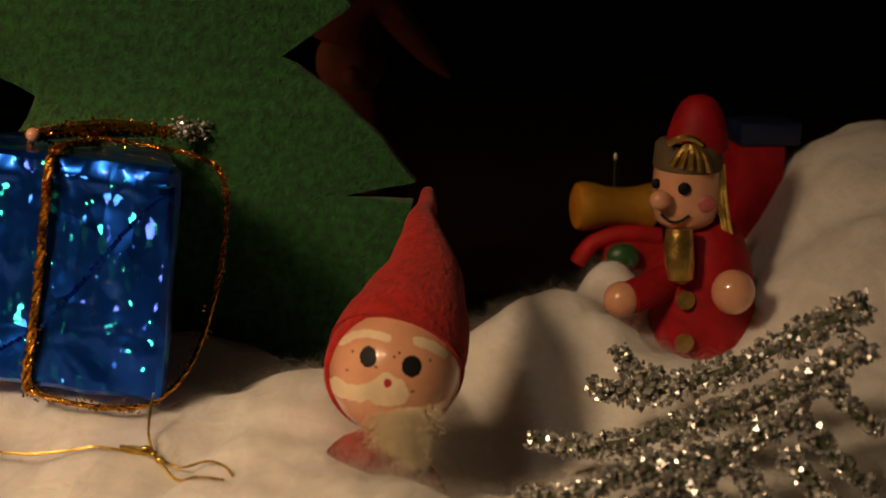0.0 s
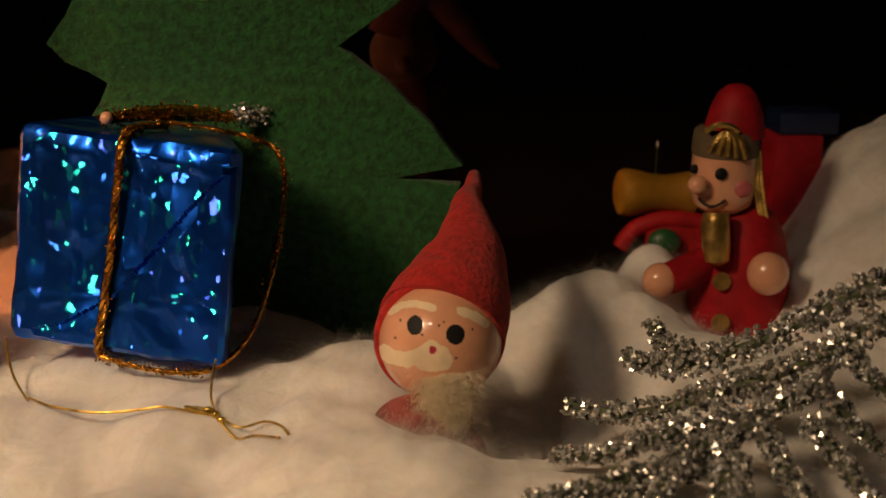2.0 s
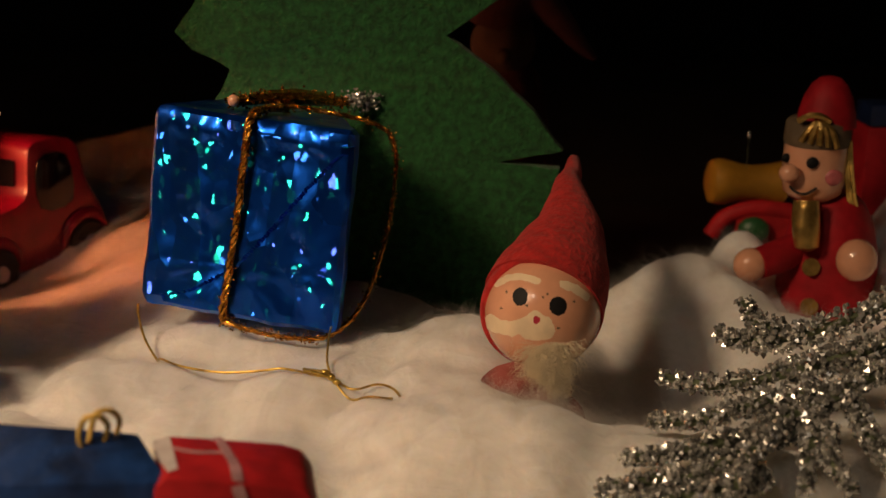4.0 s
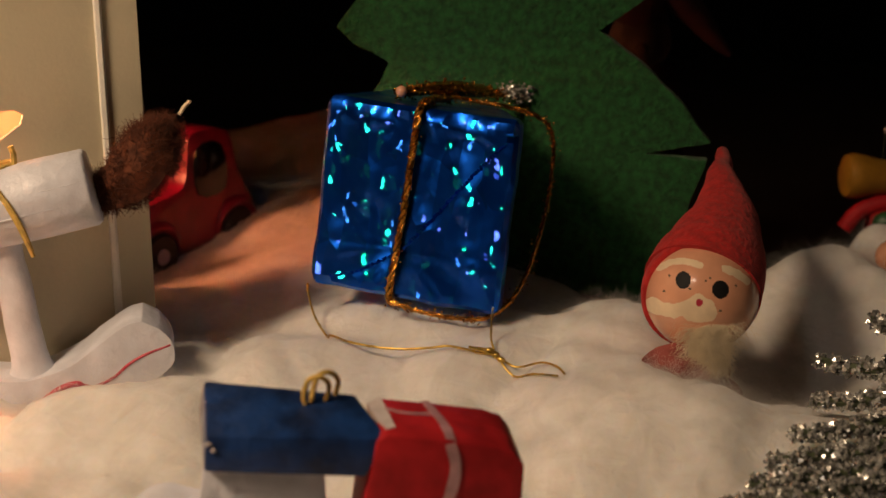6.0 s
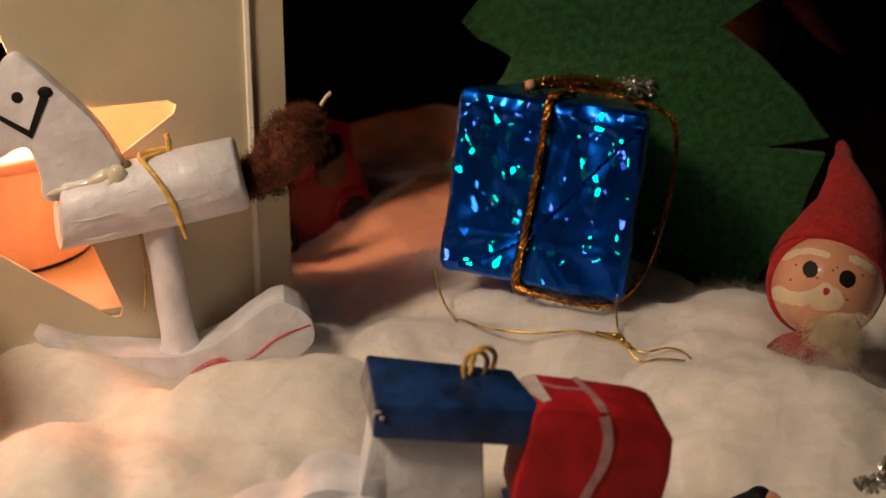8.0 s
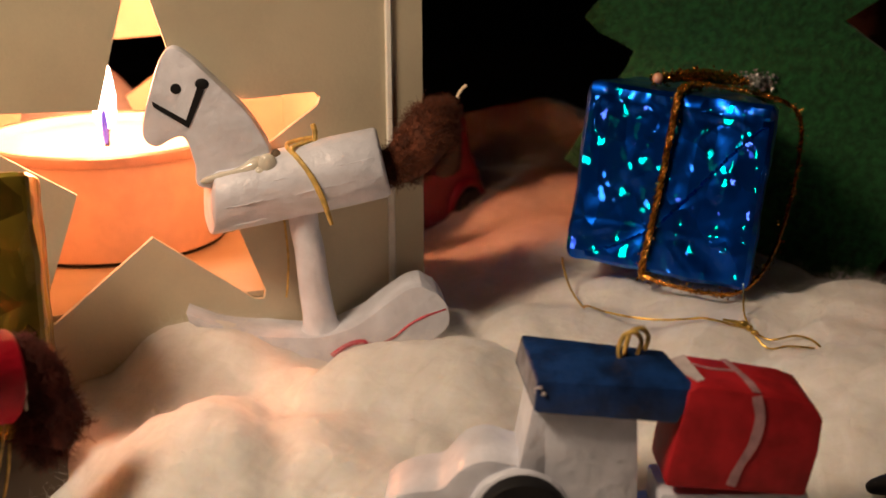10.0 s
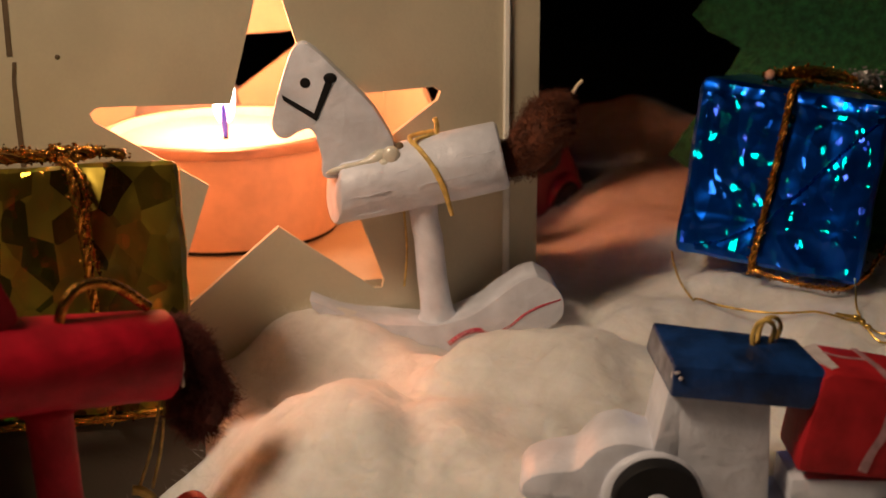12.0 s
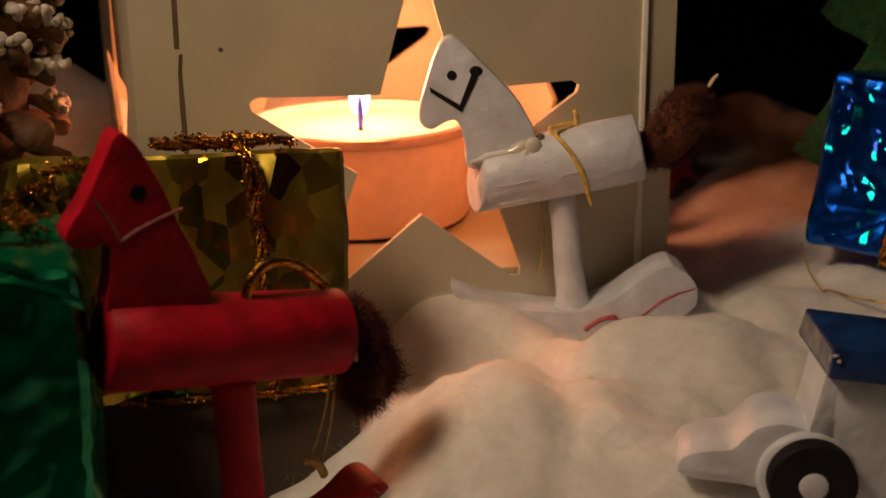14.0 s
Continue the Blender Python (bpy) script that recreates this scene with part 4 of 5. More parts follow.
def gold_gift():
    box = thing("card_box", -14.50, 5.20, 0.6, 30, "low card box half sunk in cotton, its shade put into a dark brown colour", "box")
    part("wall", Build().block(0.25, 3.92, 0.06, 1.8, 0.0, 1.90), SHADECARD, box, bevel=0.04, wobble=0.02)
    part("lid", Build().block(0.20, 3.97, 0.02, 1.84, 1.905, 1.965), SHADECARD, box, bevel=0.02)
    top = thing("gift_parcel", -14.50, 5.20, 1.97, 30, "gold holographic foil gift parcel tied with glittery gold cord", "gift", "gift parcels")
    src = wrapped(3.85, 1.9, 3.18, 0.14, 8.0, 0.02, 60)
    m = Matrix.Translation((0, 0, 1.98))
    for v in src.v:
        v.z -= 0.5 * max(0, v.y) / 1.9 * v.z / 3.18
    part("wrapping", Build().add(src.v, src.f, 0, m), GOLDFOIL, top, sharp=22)
    rng = random.Random(9)
    cords = [[(2.42, 1.1, 4.92), (2.50, 0.3, 5.15), (2.62, -0.03, 5.08), (2.70, -0.07, 4.3), (2.78, -0.06, 3.2), (2.85, -0.05, 2.0)],
             [(2.55, 0.25, 5.22), (2.70, -0.02, 5.10), (2.80, -0.09, 4.8), (2.76, -0.08, 4.4), (2.84, -0.07, 3.9)],
             [(0.9, -0.06, 2.02), (1.7, -0.07, 1.99), (2.6, -0.08, 1.99), (3.4, -0.07, 2.02), (3.8, -0.03, 2.04)]]
    for line, r, count in zip(cords, (0.06, 0.035, 0.05), (420, 160, 260)):
        c, g = braid(line, r, 11), glints(line, count, 0.035, 0.022, rng)
        part("cord", Build().add(c.v, c.f).add(g.v, g.f), CORD, top, "twisted gold cord", sharp=60)
    loops = Build()
    for k in range(5):
        x, dy = 1.62 + 0.28 * k, 0.12 * (k % 2)
        line = [(2.5, 0.3, 5.18), (x + 0.2, 0.2 + dy, 5.24), (x - 0.05, 0.25 + dy, 5.26), (x + 0.05, 0.42 + dy, 5.16), (2.5, 0.35, 5.18)]
        c, g = braid(line, 0.055, 11), glints(line, 130, 0.035, 0.024, rng)
        loops.add(c.v, c.f).add(g.v, g.f)
    line = [(2.5, 0.32, 5.2), (2.8, 0.25, 5.24), (3.1, 0.3, 5.2), (3.22, 0.35, 5.16)]
    c, g = braid(line, 0.06, 11), glints(line, 160, 0.035, 0.024, rng)
    part("bow", loops.add(c.v, c.f).add(g.v, g.f), CORD, top, "glittery gold bow of cord loops", flat=True)


def green_gift():
    top = thing("gift_parcel", -14.48, 1.33, 0.8, 35, "dark green shiny foil gift parcel with gold bow", "gift", "gift parcels")
    src = wrapped(2.9, 2.2, 3.7, 0.2, 15.0, 0.07, 60)
    part("wrapping", Build().add(src.v, src.f, 0, Matrix.Translation((0, 0, 1.05))), GREENFOIL, top, sharp=22)
    rng = random.Random(11)
    line = [(1.3, 0.8, 4.9), (1.9, 0.9, 5.05), (2.5, 1.0, 4.95)]
    g = glints(line, 420, 0.08, 0.035, rng)
    part("bow", Build().tube(smooth_line(line, 3), 0.1, 0, 8).add(g.v, g.f), CORD, top, "glittery gold bow", flat=True)
    # curls of foil ribbon over the front edge
    for line, w in (([(1.5, -0.1, 4.95), (1.9, -0.22, 4.98), (2.3, -0.25, 4.88), (2.55, -0.2, 4.72)], 0.10),
                    ([(2.0, -0.2, 4.78), (2.4, -0.28, 4.72), (2.75, -0.22, 4.56), (2.95, -0.1, 4.40)], 0.09),
                    ([(1.4, -0.12, 4.80), (1.8, -0.24, 4.72), (2.1, -0.24, 4.60)], 0.07)):
        pts = smooth_line(line, 7)
        ring = [[p + Vector((0, -0.02 * math.cos(t), 0)) + Vector((0.25 * w, 0.3 * w, w)) * 0.5 * math.sin(t) for t in (0.0, 1.57, 3.14, 4.71)] for p in pts]
        part("ribbon", Build().rings(ring), GREENFOIL, top, "curled green foil ribbon")


def small_gold_gift():
    top = thing("gift_parcel", -15.6, 4.5, 1.2, -12, "small gold foil gift parcel leaning beside the green one", "gift", "gift parcels")
    src = wrapped(2.2, 1.5, 3.0, 0.3, 23.0, 0.05)
    part("wrapping", Build().add(src.v, src.f, 0, Matrix.Translation((0.2, 0, 1.9)) @ pose(0, 0, 0, -12, -18, 0)), GOLDFOIL, top, sharp=22)
    rng = random.Random(17)
    for line in ([(0.3, 0.7, 4.55), (0.9, 0.75, 4.90), (1.5, 0.85, 5.10), (2.0, 1.1, 5.22)], [(0.5, 0.5, 4.5), (1.2, 0.5, 4.82), (1.9, 0.6, 5.05)]):
        c, g = braid(line, 0.05, 11), glints(line, 260, 0.05, 0.026, rng)
        part("cord", Build().add(c.v, c.f).add(g.v, g.f), CORD, top, "twisted gold cord", sharp=60)


small_gold_gift()
blue_gift()
gold_gift()
green_gift()


# ---- toy truck in the foreground ----
def toy_truck():
    top = thing("toy_truck", -5.45, 6.97, 1.3, 15, "white wooden toy truck with navy roof and crimson load on cotton", "toy truck")
    bonnet = Build()
    bonnet.slab(outline([(-1.38, 1.86), (-1.50, 2.00), (-1.42, 2.14), (-1.18, 2.22), (-0.92, 2.26), (-0.80, 2.38), (-0.66, 2.52), (-0.44, 2.59), (-0.22, 2.54), (0.0, 2.46), (0.2, 2.2), (0.15, 1.6), (-0.7, 1.76)], 4), -0.42, 0.42)
    part("bonnet", bonnet, WHITE, top, bevel=0.12, wobble=0.05, wscale=0.7)
    part("cab", Build().slab([(-0.02, 1.5), (1.12, 1.5), (1.06, 3.14), (0.03, 3.19)], -0.44, 0.44), WHITE, top, bevel=0.05, wobble=0.03, wscale=0.7)
    part("windscreen_post", Build().slab([(-0.16, 2.30), (0.14, 2.30), (0.16, 3.18), (0.0, 3.18)], -0.445, 0.445), WHITE, top, bevel=0.03, wobble=0.02)
    part("running_board", Build().block(0.1, 2.85, -0.36, 0.30, 1.5, 1.85), WHITE, top, bevel=0.06)
    # a slab roof, thicker towards the load, its corner cut to a point
    roof = Build().add([(0.0, -0.58, 3.15), (1.44, -0.58, 3.01), (1.36, 0.10, 3.12), (-0.12, 0.62, 3.22), (0.03, -0.56, 3.49), (1.66, -0.52, 3.36), (1.39, 0.08, 3.56), (-0.04, 0.62, 3.54)],
                       [(3, 2, 1, 0), (4, 5, 6, 7), (0, 1, 5, 4), (1, 2, 6, 5), (2, 3, 7, 6), (3, 0, 4, 7)])
    roof.m[-1] = 1
    roof = part("roof", roof, [CARBLUE, SCUFF], top, "chipped navy-painted wooden roof", bevel=0.04, wobble=0.018)
    chips = Build()
    for p, r in (((0.88, 0.0, 3.495), (0.10, 0.035, 0.012)), ((1.25, -0.15, 3.455), (0.10, 0.02, 0.012)), ((0.02, -0.5, 3.36), (0.02, 0.03, 0.05)), ((0.05, -0.57, 3.42), (0.035, 0.02, 0.018)), ((0.09, -0.58, 3.36), (0.025, 0.015, 0.022))):
        chips.ball(p, r, 0, 6)
    part("paint_chip", chips, PALE, roof, "pale chips along the roof edge")
    loop = Build()
    for dx, lean in ((0.0, -0.06), (0.09, 0.05)):
        loop.tube(smooth_line([(0.93 + dx * 0.3, -0.04, 3.46), (0.90 + dx, lean, 3.62), (0.95 + dx, lean, 3.77), (1.06 + dx, lean, 3.80), (1.14 + dx, lean + 0.06, 3.68), (1.08 + dx, lean + 0.08, 3.46)], 6), 0.026, 0, 6)
    loop.tube(smooth_line([(0.95, -0.05, 3.48), (1.1, -0.1, 3.48), (1.28, -0.1, 3.45)], 4), 0.022, 0, 6)
    part("hanging_loop", loop, THREAD, roof, "yellow thread hanging loop")
    load = Build()
    rows = []
    for v in (-0.58, -0.3, 0.0, 0.28):
        rows.append([(1.33, v, 2.32), (1.37, v, 2.6), (1.54, v, 3.36), (1.64, v, 3.43), (2.2, v, 3.34), (2.62, v, 3.27), (2.80, v, 3.20), (2.90, v, 3.05), (2.88, v, 2.7), (2.78, v, 2.20)])
    load.rings(rows)
    ld = part("load", load, CARRED, top, "crimson painted wooden load with pale ribbon lines", bevel=0.06, wobble=0.015)
    part("bed", Build().block(1.3, 2.85, -0.50, 0.25, 1.85, 2.2), WHITE, top, bevel=0.05, wobble=0.02)
    ribbon = Build()
    def band(pts, w, nrm):
        o, rings = Vector(nrm) * 0.003, []
        for i, p in enumerate(pts):
            d = pts[min(i + 1, len(pts) - 1)] - pts[max(i - 1, 0)]
            q = d.cross(Vector(nrm)).normalized() * (w / 2) * (1 + 0.25 * noise.noise(p * 5))
            rings.append([p - q, p + q, p + q + o, p - q + o])
        ribbon.rings(rings)

    band(smooth_line([(2.20, -0.592, 3.32), (2.25, -0.592, 3.08), (2.20, -0.592, 2.80), (2.08, -0.592, 2.56), (2.00, -0.592, 2.34)], 5), 0.10, (0, -1, 0))
    band(smooth_line([(2.06, 0.27, 3.37), (2.12, 0.05, 3.36), (2.19, -0.25, 3.348), (2.21, -0.56, 3.345)], 4), 0.09, (0.17, 0, 0.98))
    band(smooth_line([(1.66, 0.0, 3.433), (1.85, -0.06, 3.402), (2.12, -0.02, 3.358)], 4), 0.05, (0.17, 0, 0.98))
    part("ribbon", ribbon, RIBBON, ld, "pale painted ribbon")
    chip = [(1.50, 0.22, 3.40), (1.64, 0.24, 3.44), (1.72, -0.40, 3.425), (1.64, -0.46, 3.43), (1.56, -0.15, 3.42)]
    part("chipped_edge", Build().add(chip + [(x, y, 3.2) for x, y, z in chip], [(0, 1, 2, 3, 4), (9, 8, 7, 6, 5), (0, 5, 6, 1), (1, 6, 7, 2), (2, 7, 8, 3), (3, 8, 9, 4), (4, 9, 5, 0)]), PALE, ld, "bare pale chipped edge")
    for x, y, z, r in ((-0.10, -0.60, 1.97, 0.475), (2.35, -0.56, 1.66, 0.34), (-0.07, 0.50, 1.75, 0.45), (2.35, 0.36, 1.66, 0.34)):
        s = -1 if y < 0 else 1
        m = pose(x, y, z, -90 * s, 0, 0)
        w = part("wheel", Build().turned([(0.03, -0.10), (r - 0.02, -0.10), (r, -0.08), (r, 0.10), (r - 0.015, 0.12), (0.03, 0.12)], 0, 40, m), BLACK, top, "black painted wooden wheel")
        part("hub", Build().turned([(0.155, 0.10), (0.155, 0.135), (0.13, 0.15), (0.02, 0.15)], 0, 22, m), WHITE, w, "white round hub")
    part("mudguard", Build().turned([(0.40, -0.08), (0.52, -0.06), (0.54, 0.0), (0.50, 0.06), (0.40, 0.06)], 0, 36, pose(-0.13, -0.44, 1.94, 90, 0, 0)), WHITE, top, sharp=60)


toy_truck()


# ---- figurines ----
def build_santa():
    """A doll that leans back against the tree: one mesh."""
    b = Build()
    H = Vector((-0.55, 12.55, 3.02))
    axis = Vector((0.10, 0.80, 0.48)).normalized()
    tip = Vector((-0.08, 15.95, 4.28))
    eye = (Vector((-0.6, 0.0, 8.2)) - H).normalized()
    right = eye.cross(Vector((0, 0, 1))).normalized() * -1
    up = right.cross(eye) * -1

    def near(p, line):
        best = 9.0
        for (ax, az), (bx, bz) in zip(line, line[1:]):
            t = max(0, min(1, ((p[0] - ax) * (bx - ax) + (p[1] - az) * (bz - az)) / ((bx - ax) ** 2 + (bz - az) ** 2)))
            best = min(best, math.hypot(p[0] - ax - t * (bx - ax), p[1] - az - t * (bz - az)))
        return best

    freckles = [(-0.02, 0.17), (0.05, 0.22), (-0.28, 0.02), (-0.62, 0.25), (0.50, 0.12), (0.25, -0.33), (-0.7, -0.02)]

    def paint(d):
        """The colour number at a place on the head."""
        if d.dot(eye) < 0.05:
            return 1
        p = (d.dot(right), d.dot(up))
        if math.hypot((p[0] + 0.39) / 0.125, (p[1] - 0.17) / 0.155) < 1 or math.hypot((p[0] - 0.235) / 0.145, (p[1] - 0.03) / 0.155) < 1:
            return 3
        if math.hypot(p[0] + 0.11, p[1] + 0.21) < 0.06:
            return 4
        if any(math.hypot(p[0] - x, p[1] - z) < 0.022 for x, z in freckles):
            return 6
        wav = 0.02 * noise.noise(Vector((p[0] * 9, p[1] * 9, 0)))
        if near(p, [(-0.90, -0.23), (-0.72, -0.33), (-0.50, -0.36), (-0.30, -0.29), (-0.13, -0.17)]) < 0.115 + wav:
            return 5
        if near(p, [(-0.12, -0.22), (0.02, -0.27), (0.07, -0.38), (-0.1, -0.42), (-0.25, -0.4)]) < 0.125 + wav:
            return 5
        if near(p, [(-0.80, 0.40), (-0.62, 0.49), (-0.40, 0.52), (-0.12, 0.44)]) < 0.06 + wav:
            return 5
        if near(p, [(0.32, 0.40), (0.52, 0.34), (0.70, 0.22)]) < 0.075 + wav:
            return 5
        return 1

    n = 170
    turn = eye.to_track_quat("X", "Z").to_matrix()
    verts, faces = [], []
    for i in range(n + 1):
        for j in range(2 * n):
            t, a = math.pi * i / n, math.pi * j / n
            verts.append(turn @ Vector((math.sin(t) * math.cos(a), math.sin(t) * math.sin(a), -math.cos(t))))
    for i in range(n):
        for j in range(2 * n):
            faces.append((i * 2 * n + j, i * 2 * n + (j + 1) % (2 * n), (i + 1) * 2 * n + (j + 1) % (2 * n), (i + 1) * 2 * n + j))
    start = len(b.f)
    b.add([H + v * 0.74 for v in verts], faces, 1)
    for k, f in enumerate(faces):
        b.m[start + k] = paint(sum((verts[i] for i in f), Vector()).normalized())
    # felt hood round the face, then the cap
    q = (eye - 0.50 * up + 0.12 * right).normalized()
    e1 = q.orthogonal().normalized()
    e2 = q.cross(e1)
    rings = []
    for k, r in [(0.0, 0.735), (0.0, 0.765), (0.03, 0.785), (0.08, 0.795)] + [(0.08 + 0.1 * i, 0.795) for i in range(1, 17)]:
        t = math.acos(0.08) + k
        rings.append([H + r * (math.cos(t) * q + math.sin(t) * (math.cos(a) * e1 + math.sin(a) * e2)) for a in [2 * math.pi * i / 64 for i in range(64)]])
    b.rings(rings, 0, False)
    line = smooth_line([H + axis * 0.15, H + axis * 0.7 + right * 0.10, H + axis * 1.4 + right * 0.17, H + axis * 2.2 + right * 0.09, (H + axis * 2.2 + right * 0.09).lerp(tip, 0.55), tip], 6)
    shape = [(0.0, 0.79), (0.12, 0.76), (0.22, 0.69), (0.30, 0.60), (0.41, 0.46), (0.50, 0.34), (0.57, 0.25), (0.7, 0.16), (0.85, 0.12), (0.97, 0.09), (1.0, 0.04)]
    rad = []
    for i in range(len(line)):
        t = i / (len(line) - 1)
        for (a, ra), (c, rc) in zip(shape, shape[1:]):
            if a <= t <= c:
                rad.append(ra + (rc - ra) * (t - a) / (c - a))
                break
    b.tube([p + 0.03 * noise.noise_vector(p * 2.0) for p in line], rad, 0, 40)
    # coat, mostly sunk in the cotton
    for p, r in (((-0.72, 12.02, 2.12), (0.58, 0.40, 0.36)), ((-0.50, 11.85, 1.86), (0.52, 0.42, 0.30))):
        k = len(b.v)
        b.ball(p, r, 2, 22)
        for i in range(k, len(b.v)):
            b.v[i] += 0.10 * noise.noise_vector(b.v[i] * 2.2) + 0.03 * noise.noise_vector(b.v[i] * 7.0)
    rng = random.Random(21)
    spots = []
    for _ in range(4500):
        u, v = rng.gauss(0, 0.5), rng.uniform(-0.15, 1.0)
        spots.append(((-0.47 + 0.30 * u * (1 - 0.25 * v), 11.80 - 0.10 * v + 0.12 * abs(u), 2.80 - 0.52 * v), (0.35 * u + rng.gauss(0, 0.3), -0.25, -0.8)))
    h = hairs(spots, 0.20, 0.0024, 0.4, rng, 3, 4)
    b.add(h.v, h.f, 7)
    b.ball((-0.47, 11.95, 2.48), (0.26, 0.20, 0.36), 7, 12)
    lone("santa_doll", Build().add([v - Vector((-0.55, 12.3, 0)) for v in b.v], b.f), [HATFELT, SKIN, MAUVE, EYEBLACK, REDLINE, CREAM, BROWN, BEARD], -0.55, 12.3, 1.7, 0,
         "small round-faced Santa doll with red felt hat, half sunk in cotton", "doll", sharp=60)
    bpy.data.objects["santa_doll"].data.polygons.foreach_set("material_index", b.m)


build_santa()


def king():
    """A painted wooden figurine: one mesh."""
    b = Build()
    b.turned([(0.80, 1.2), (0.84, 1.3), (0.82, 1.9), (0.77, 2.5), (0.66, 3.0), (0.48, 3.34), (0.3, 3.5)], 0, 32, pose(0.48, 0.2, 0))
    b.turned([(0.34, 3.42), (0.46, 3.53), (0.505, 3.75), (0.505, 4.2), (0.49, 4.4), (0.4, 4.45)], 1, 32, pose(0.08, 0.1, 0))
    b.turned([(0.50, 4.30), (0.52, 4.34), (0.50, 4.66), (0.44, 4.72)], 6, 32, pose(0.08, 0.1, 0))
    b.turned([(0.47, 4.60), (0.44, 4.82), (0.37, 5.08), (0.28, 5.26), (0.17, 5.36), (0.05, 5.39)], 0, 28, pose(0.20, 0.12, 0))
    b.ball((-0.42, -0.40, 3.92), (0.16, 0.15, 0.15), 1, 10)
    for x, y, r in ((-0.42, -0.10, 0.075), (-0.08, -0.425, 0.095)):
        b.ball((x, y, 4.1), (r, r * 0.5, r), 3, 8)
    b.ball((0.28, -0.38, 3.86), (0.15, 0.05, 0.13), 4, 8)
    b.tube(smooth_line([(-0.36, -0.27, 3.68), (-0.26, -0.37, 3.60), (-0.12, -0.42, 3.60), (0.02, -0.44, 3.70)], 4), 0.022, 3, 6)
    b.tube([(-0.12, -0.46, 3.5), (-0.12, -0.50, 3.3), (-0.10, -0.56, 3.0), (-0.08, -0.60, 2.78), (-0.08, -0.6, 2.72)], [0.20, 0.22, 0.22, 0.19, 0.08], 2, 16)
    for s, p in ((0, [(-0.1, -0.05, 2.6), (-0.45, -0.3, 2.52), (-0.80, -0.48, 2.44)]), (1, [(0.7, 0.0, 2.7), (0.75, -0.3, 2.65), (0.70, -0.6, 2.6)])):
        b.tube(p, [0.26, 0.27, 0.25], 0, 16)
    b.ball((-0.92, -0.5, 2.42), (0.27, 0.26, 0.28), 1, 12).ball((0.68, -0.72, 2.62), (0.32, 0.31, 0.34), 1, 12)
    for z, y in ((2.43, -0.54), (1.80, -0.66)):
        b.turned([(0.145, 0), (0.14, 0.03), (0.01, 0.035)], 2, 18, pose(0.03, y, z, 82, 0, 0))
    for sx in (0.50, 0.54, 0.60):
        b.tube(smooth_line([(0.56, -0.1, 4.4), (sx + 0.02, -0.15, 3.9), (sx + 0.16, -0.15, 3.3), (sx + 0.36, -0.1, 2.8)], 5), 0.03, 5, 6)
    # gilt knots on the crown
    for k in range(5):
        a = -2.05 + 0.16 * k
        b.tube(smooth_line([(0.08 + 0.46 * math.cos(-1.85), 0.1 + 0.46 * math.sin(-1.85), 4.76), (0.08 + 0.53 * math.cos(a), 0.1 + 0.53 * math.sin(a), 4.62 + 0.02 * (k % 2)), (0.08 + 0.55 * math.cos(a + 0.1 * (k - 2)), 0.1 + 0.55 * math.sin(a + 0.1 * (k - 2)), 4.42 - 0.02 * k)], 4), 0.05, 2, 6)
    b.tube(smooth_line([(-0.34, -0.34, 4.74), (-0.2, -0.42, 4.84), (-0.02, -0.43, 4.84), (0.14, -0.36, 4.74)], 4), 0.05, 2, 6)
    lone("king_figurine", b, [KINGRED, SKIN, GOLDP, EYEBLACK, BLUSH, THREAD, BROWN], 3.75, 17.35, 1.2, 0, "painted wooden king figurine in red with gilt crown and beard", "figurine", sharp=50)
    ob = bpy.data.objects["king_figurine"]
    ob.data.polygons.foreach_set("material_index", b.m)


king()


def peg_doll():
    """A small painted doll that lies in the cotton: one mesh."""
    b = Build()
    b.ball((0.0, 0, 1.72), (0.17, 0.17, 0.16), 1, 12)
    b.ball((-0.10, 0.02, 1.74), (0.16, 0.175, 0.17), 0, 12)
    b.tube(smooth_line([(-0.42, 0.04, 1.62), (-0.28, 0.03, 1.68), (-0.15, 0.02, 1.72)], 4), [0.05, 0.07, 0.09, 0.10, 0.11, 0.12, 0.13, 0.14, 0.15], 0, 14)
    b.tube(smooth_line([(0.10, -0.02, 1.70), (0.22, -0.04, 1.66), (0.36, -0.06, 1.58), (0.5, -0.08, 1.45)], 4), [0.13] * 4 + [0.17] * 9, 2, 16)
    for v in b.v:
        v.z -= 0.12
    lone("peg_doll", b, [BLACK, SKIN, CARRED], -1.42, 8.80, 1.30, -6, "tiny painted peg doll with black cap lying in cotton", "doll")
    bpy.data.objects["peg_doll"].data.polygons.foreach_set("material_index", b.m)


peg_doll()


def back_doll():
    b = Build()
    b.turned([(0.95, 0.0), (0.95, 2.2), (0.8, 3.6), (0.62, 4.6), (0.4, 4.9)], 0, 24)
    b.ball((-0.15, -0.1, 5.3), (0.62, 0.6, 0.62), 1, 14)
    b.tube(smooth_line([(-0.2, 0, 5.6), (-0.05, 0, 6.1), (0.35, 0, 6.3), (0.85, -0.05, 5.85), (1.3, -0.1, 5.35), (1.62, -0.1, 5.05)], 5), [0.62 - 0.023 * i for i in range(26)], 0, 16)
    b.ball((-0.12, -0.68, 5.15), 0.16, 1, 8)
    lone("felt_gnome_doll", b, [GNOMERED, SHADEFACE], -1.15, 21.6, 0.0, 0, "red felt gnome doll with drooping pointed hat, its dimness put into the colour", "doll")
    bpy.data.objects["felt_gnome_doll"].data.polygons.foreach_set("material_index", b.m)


back_doll()


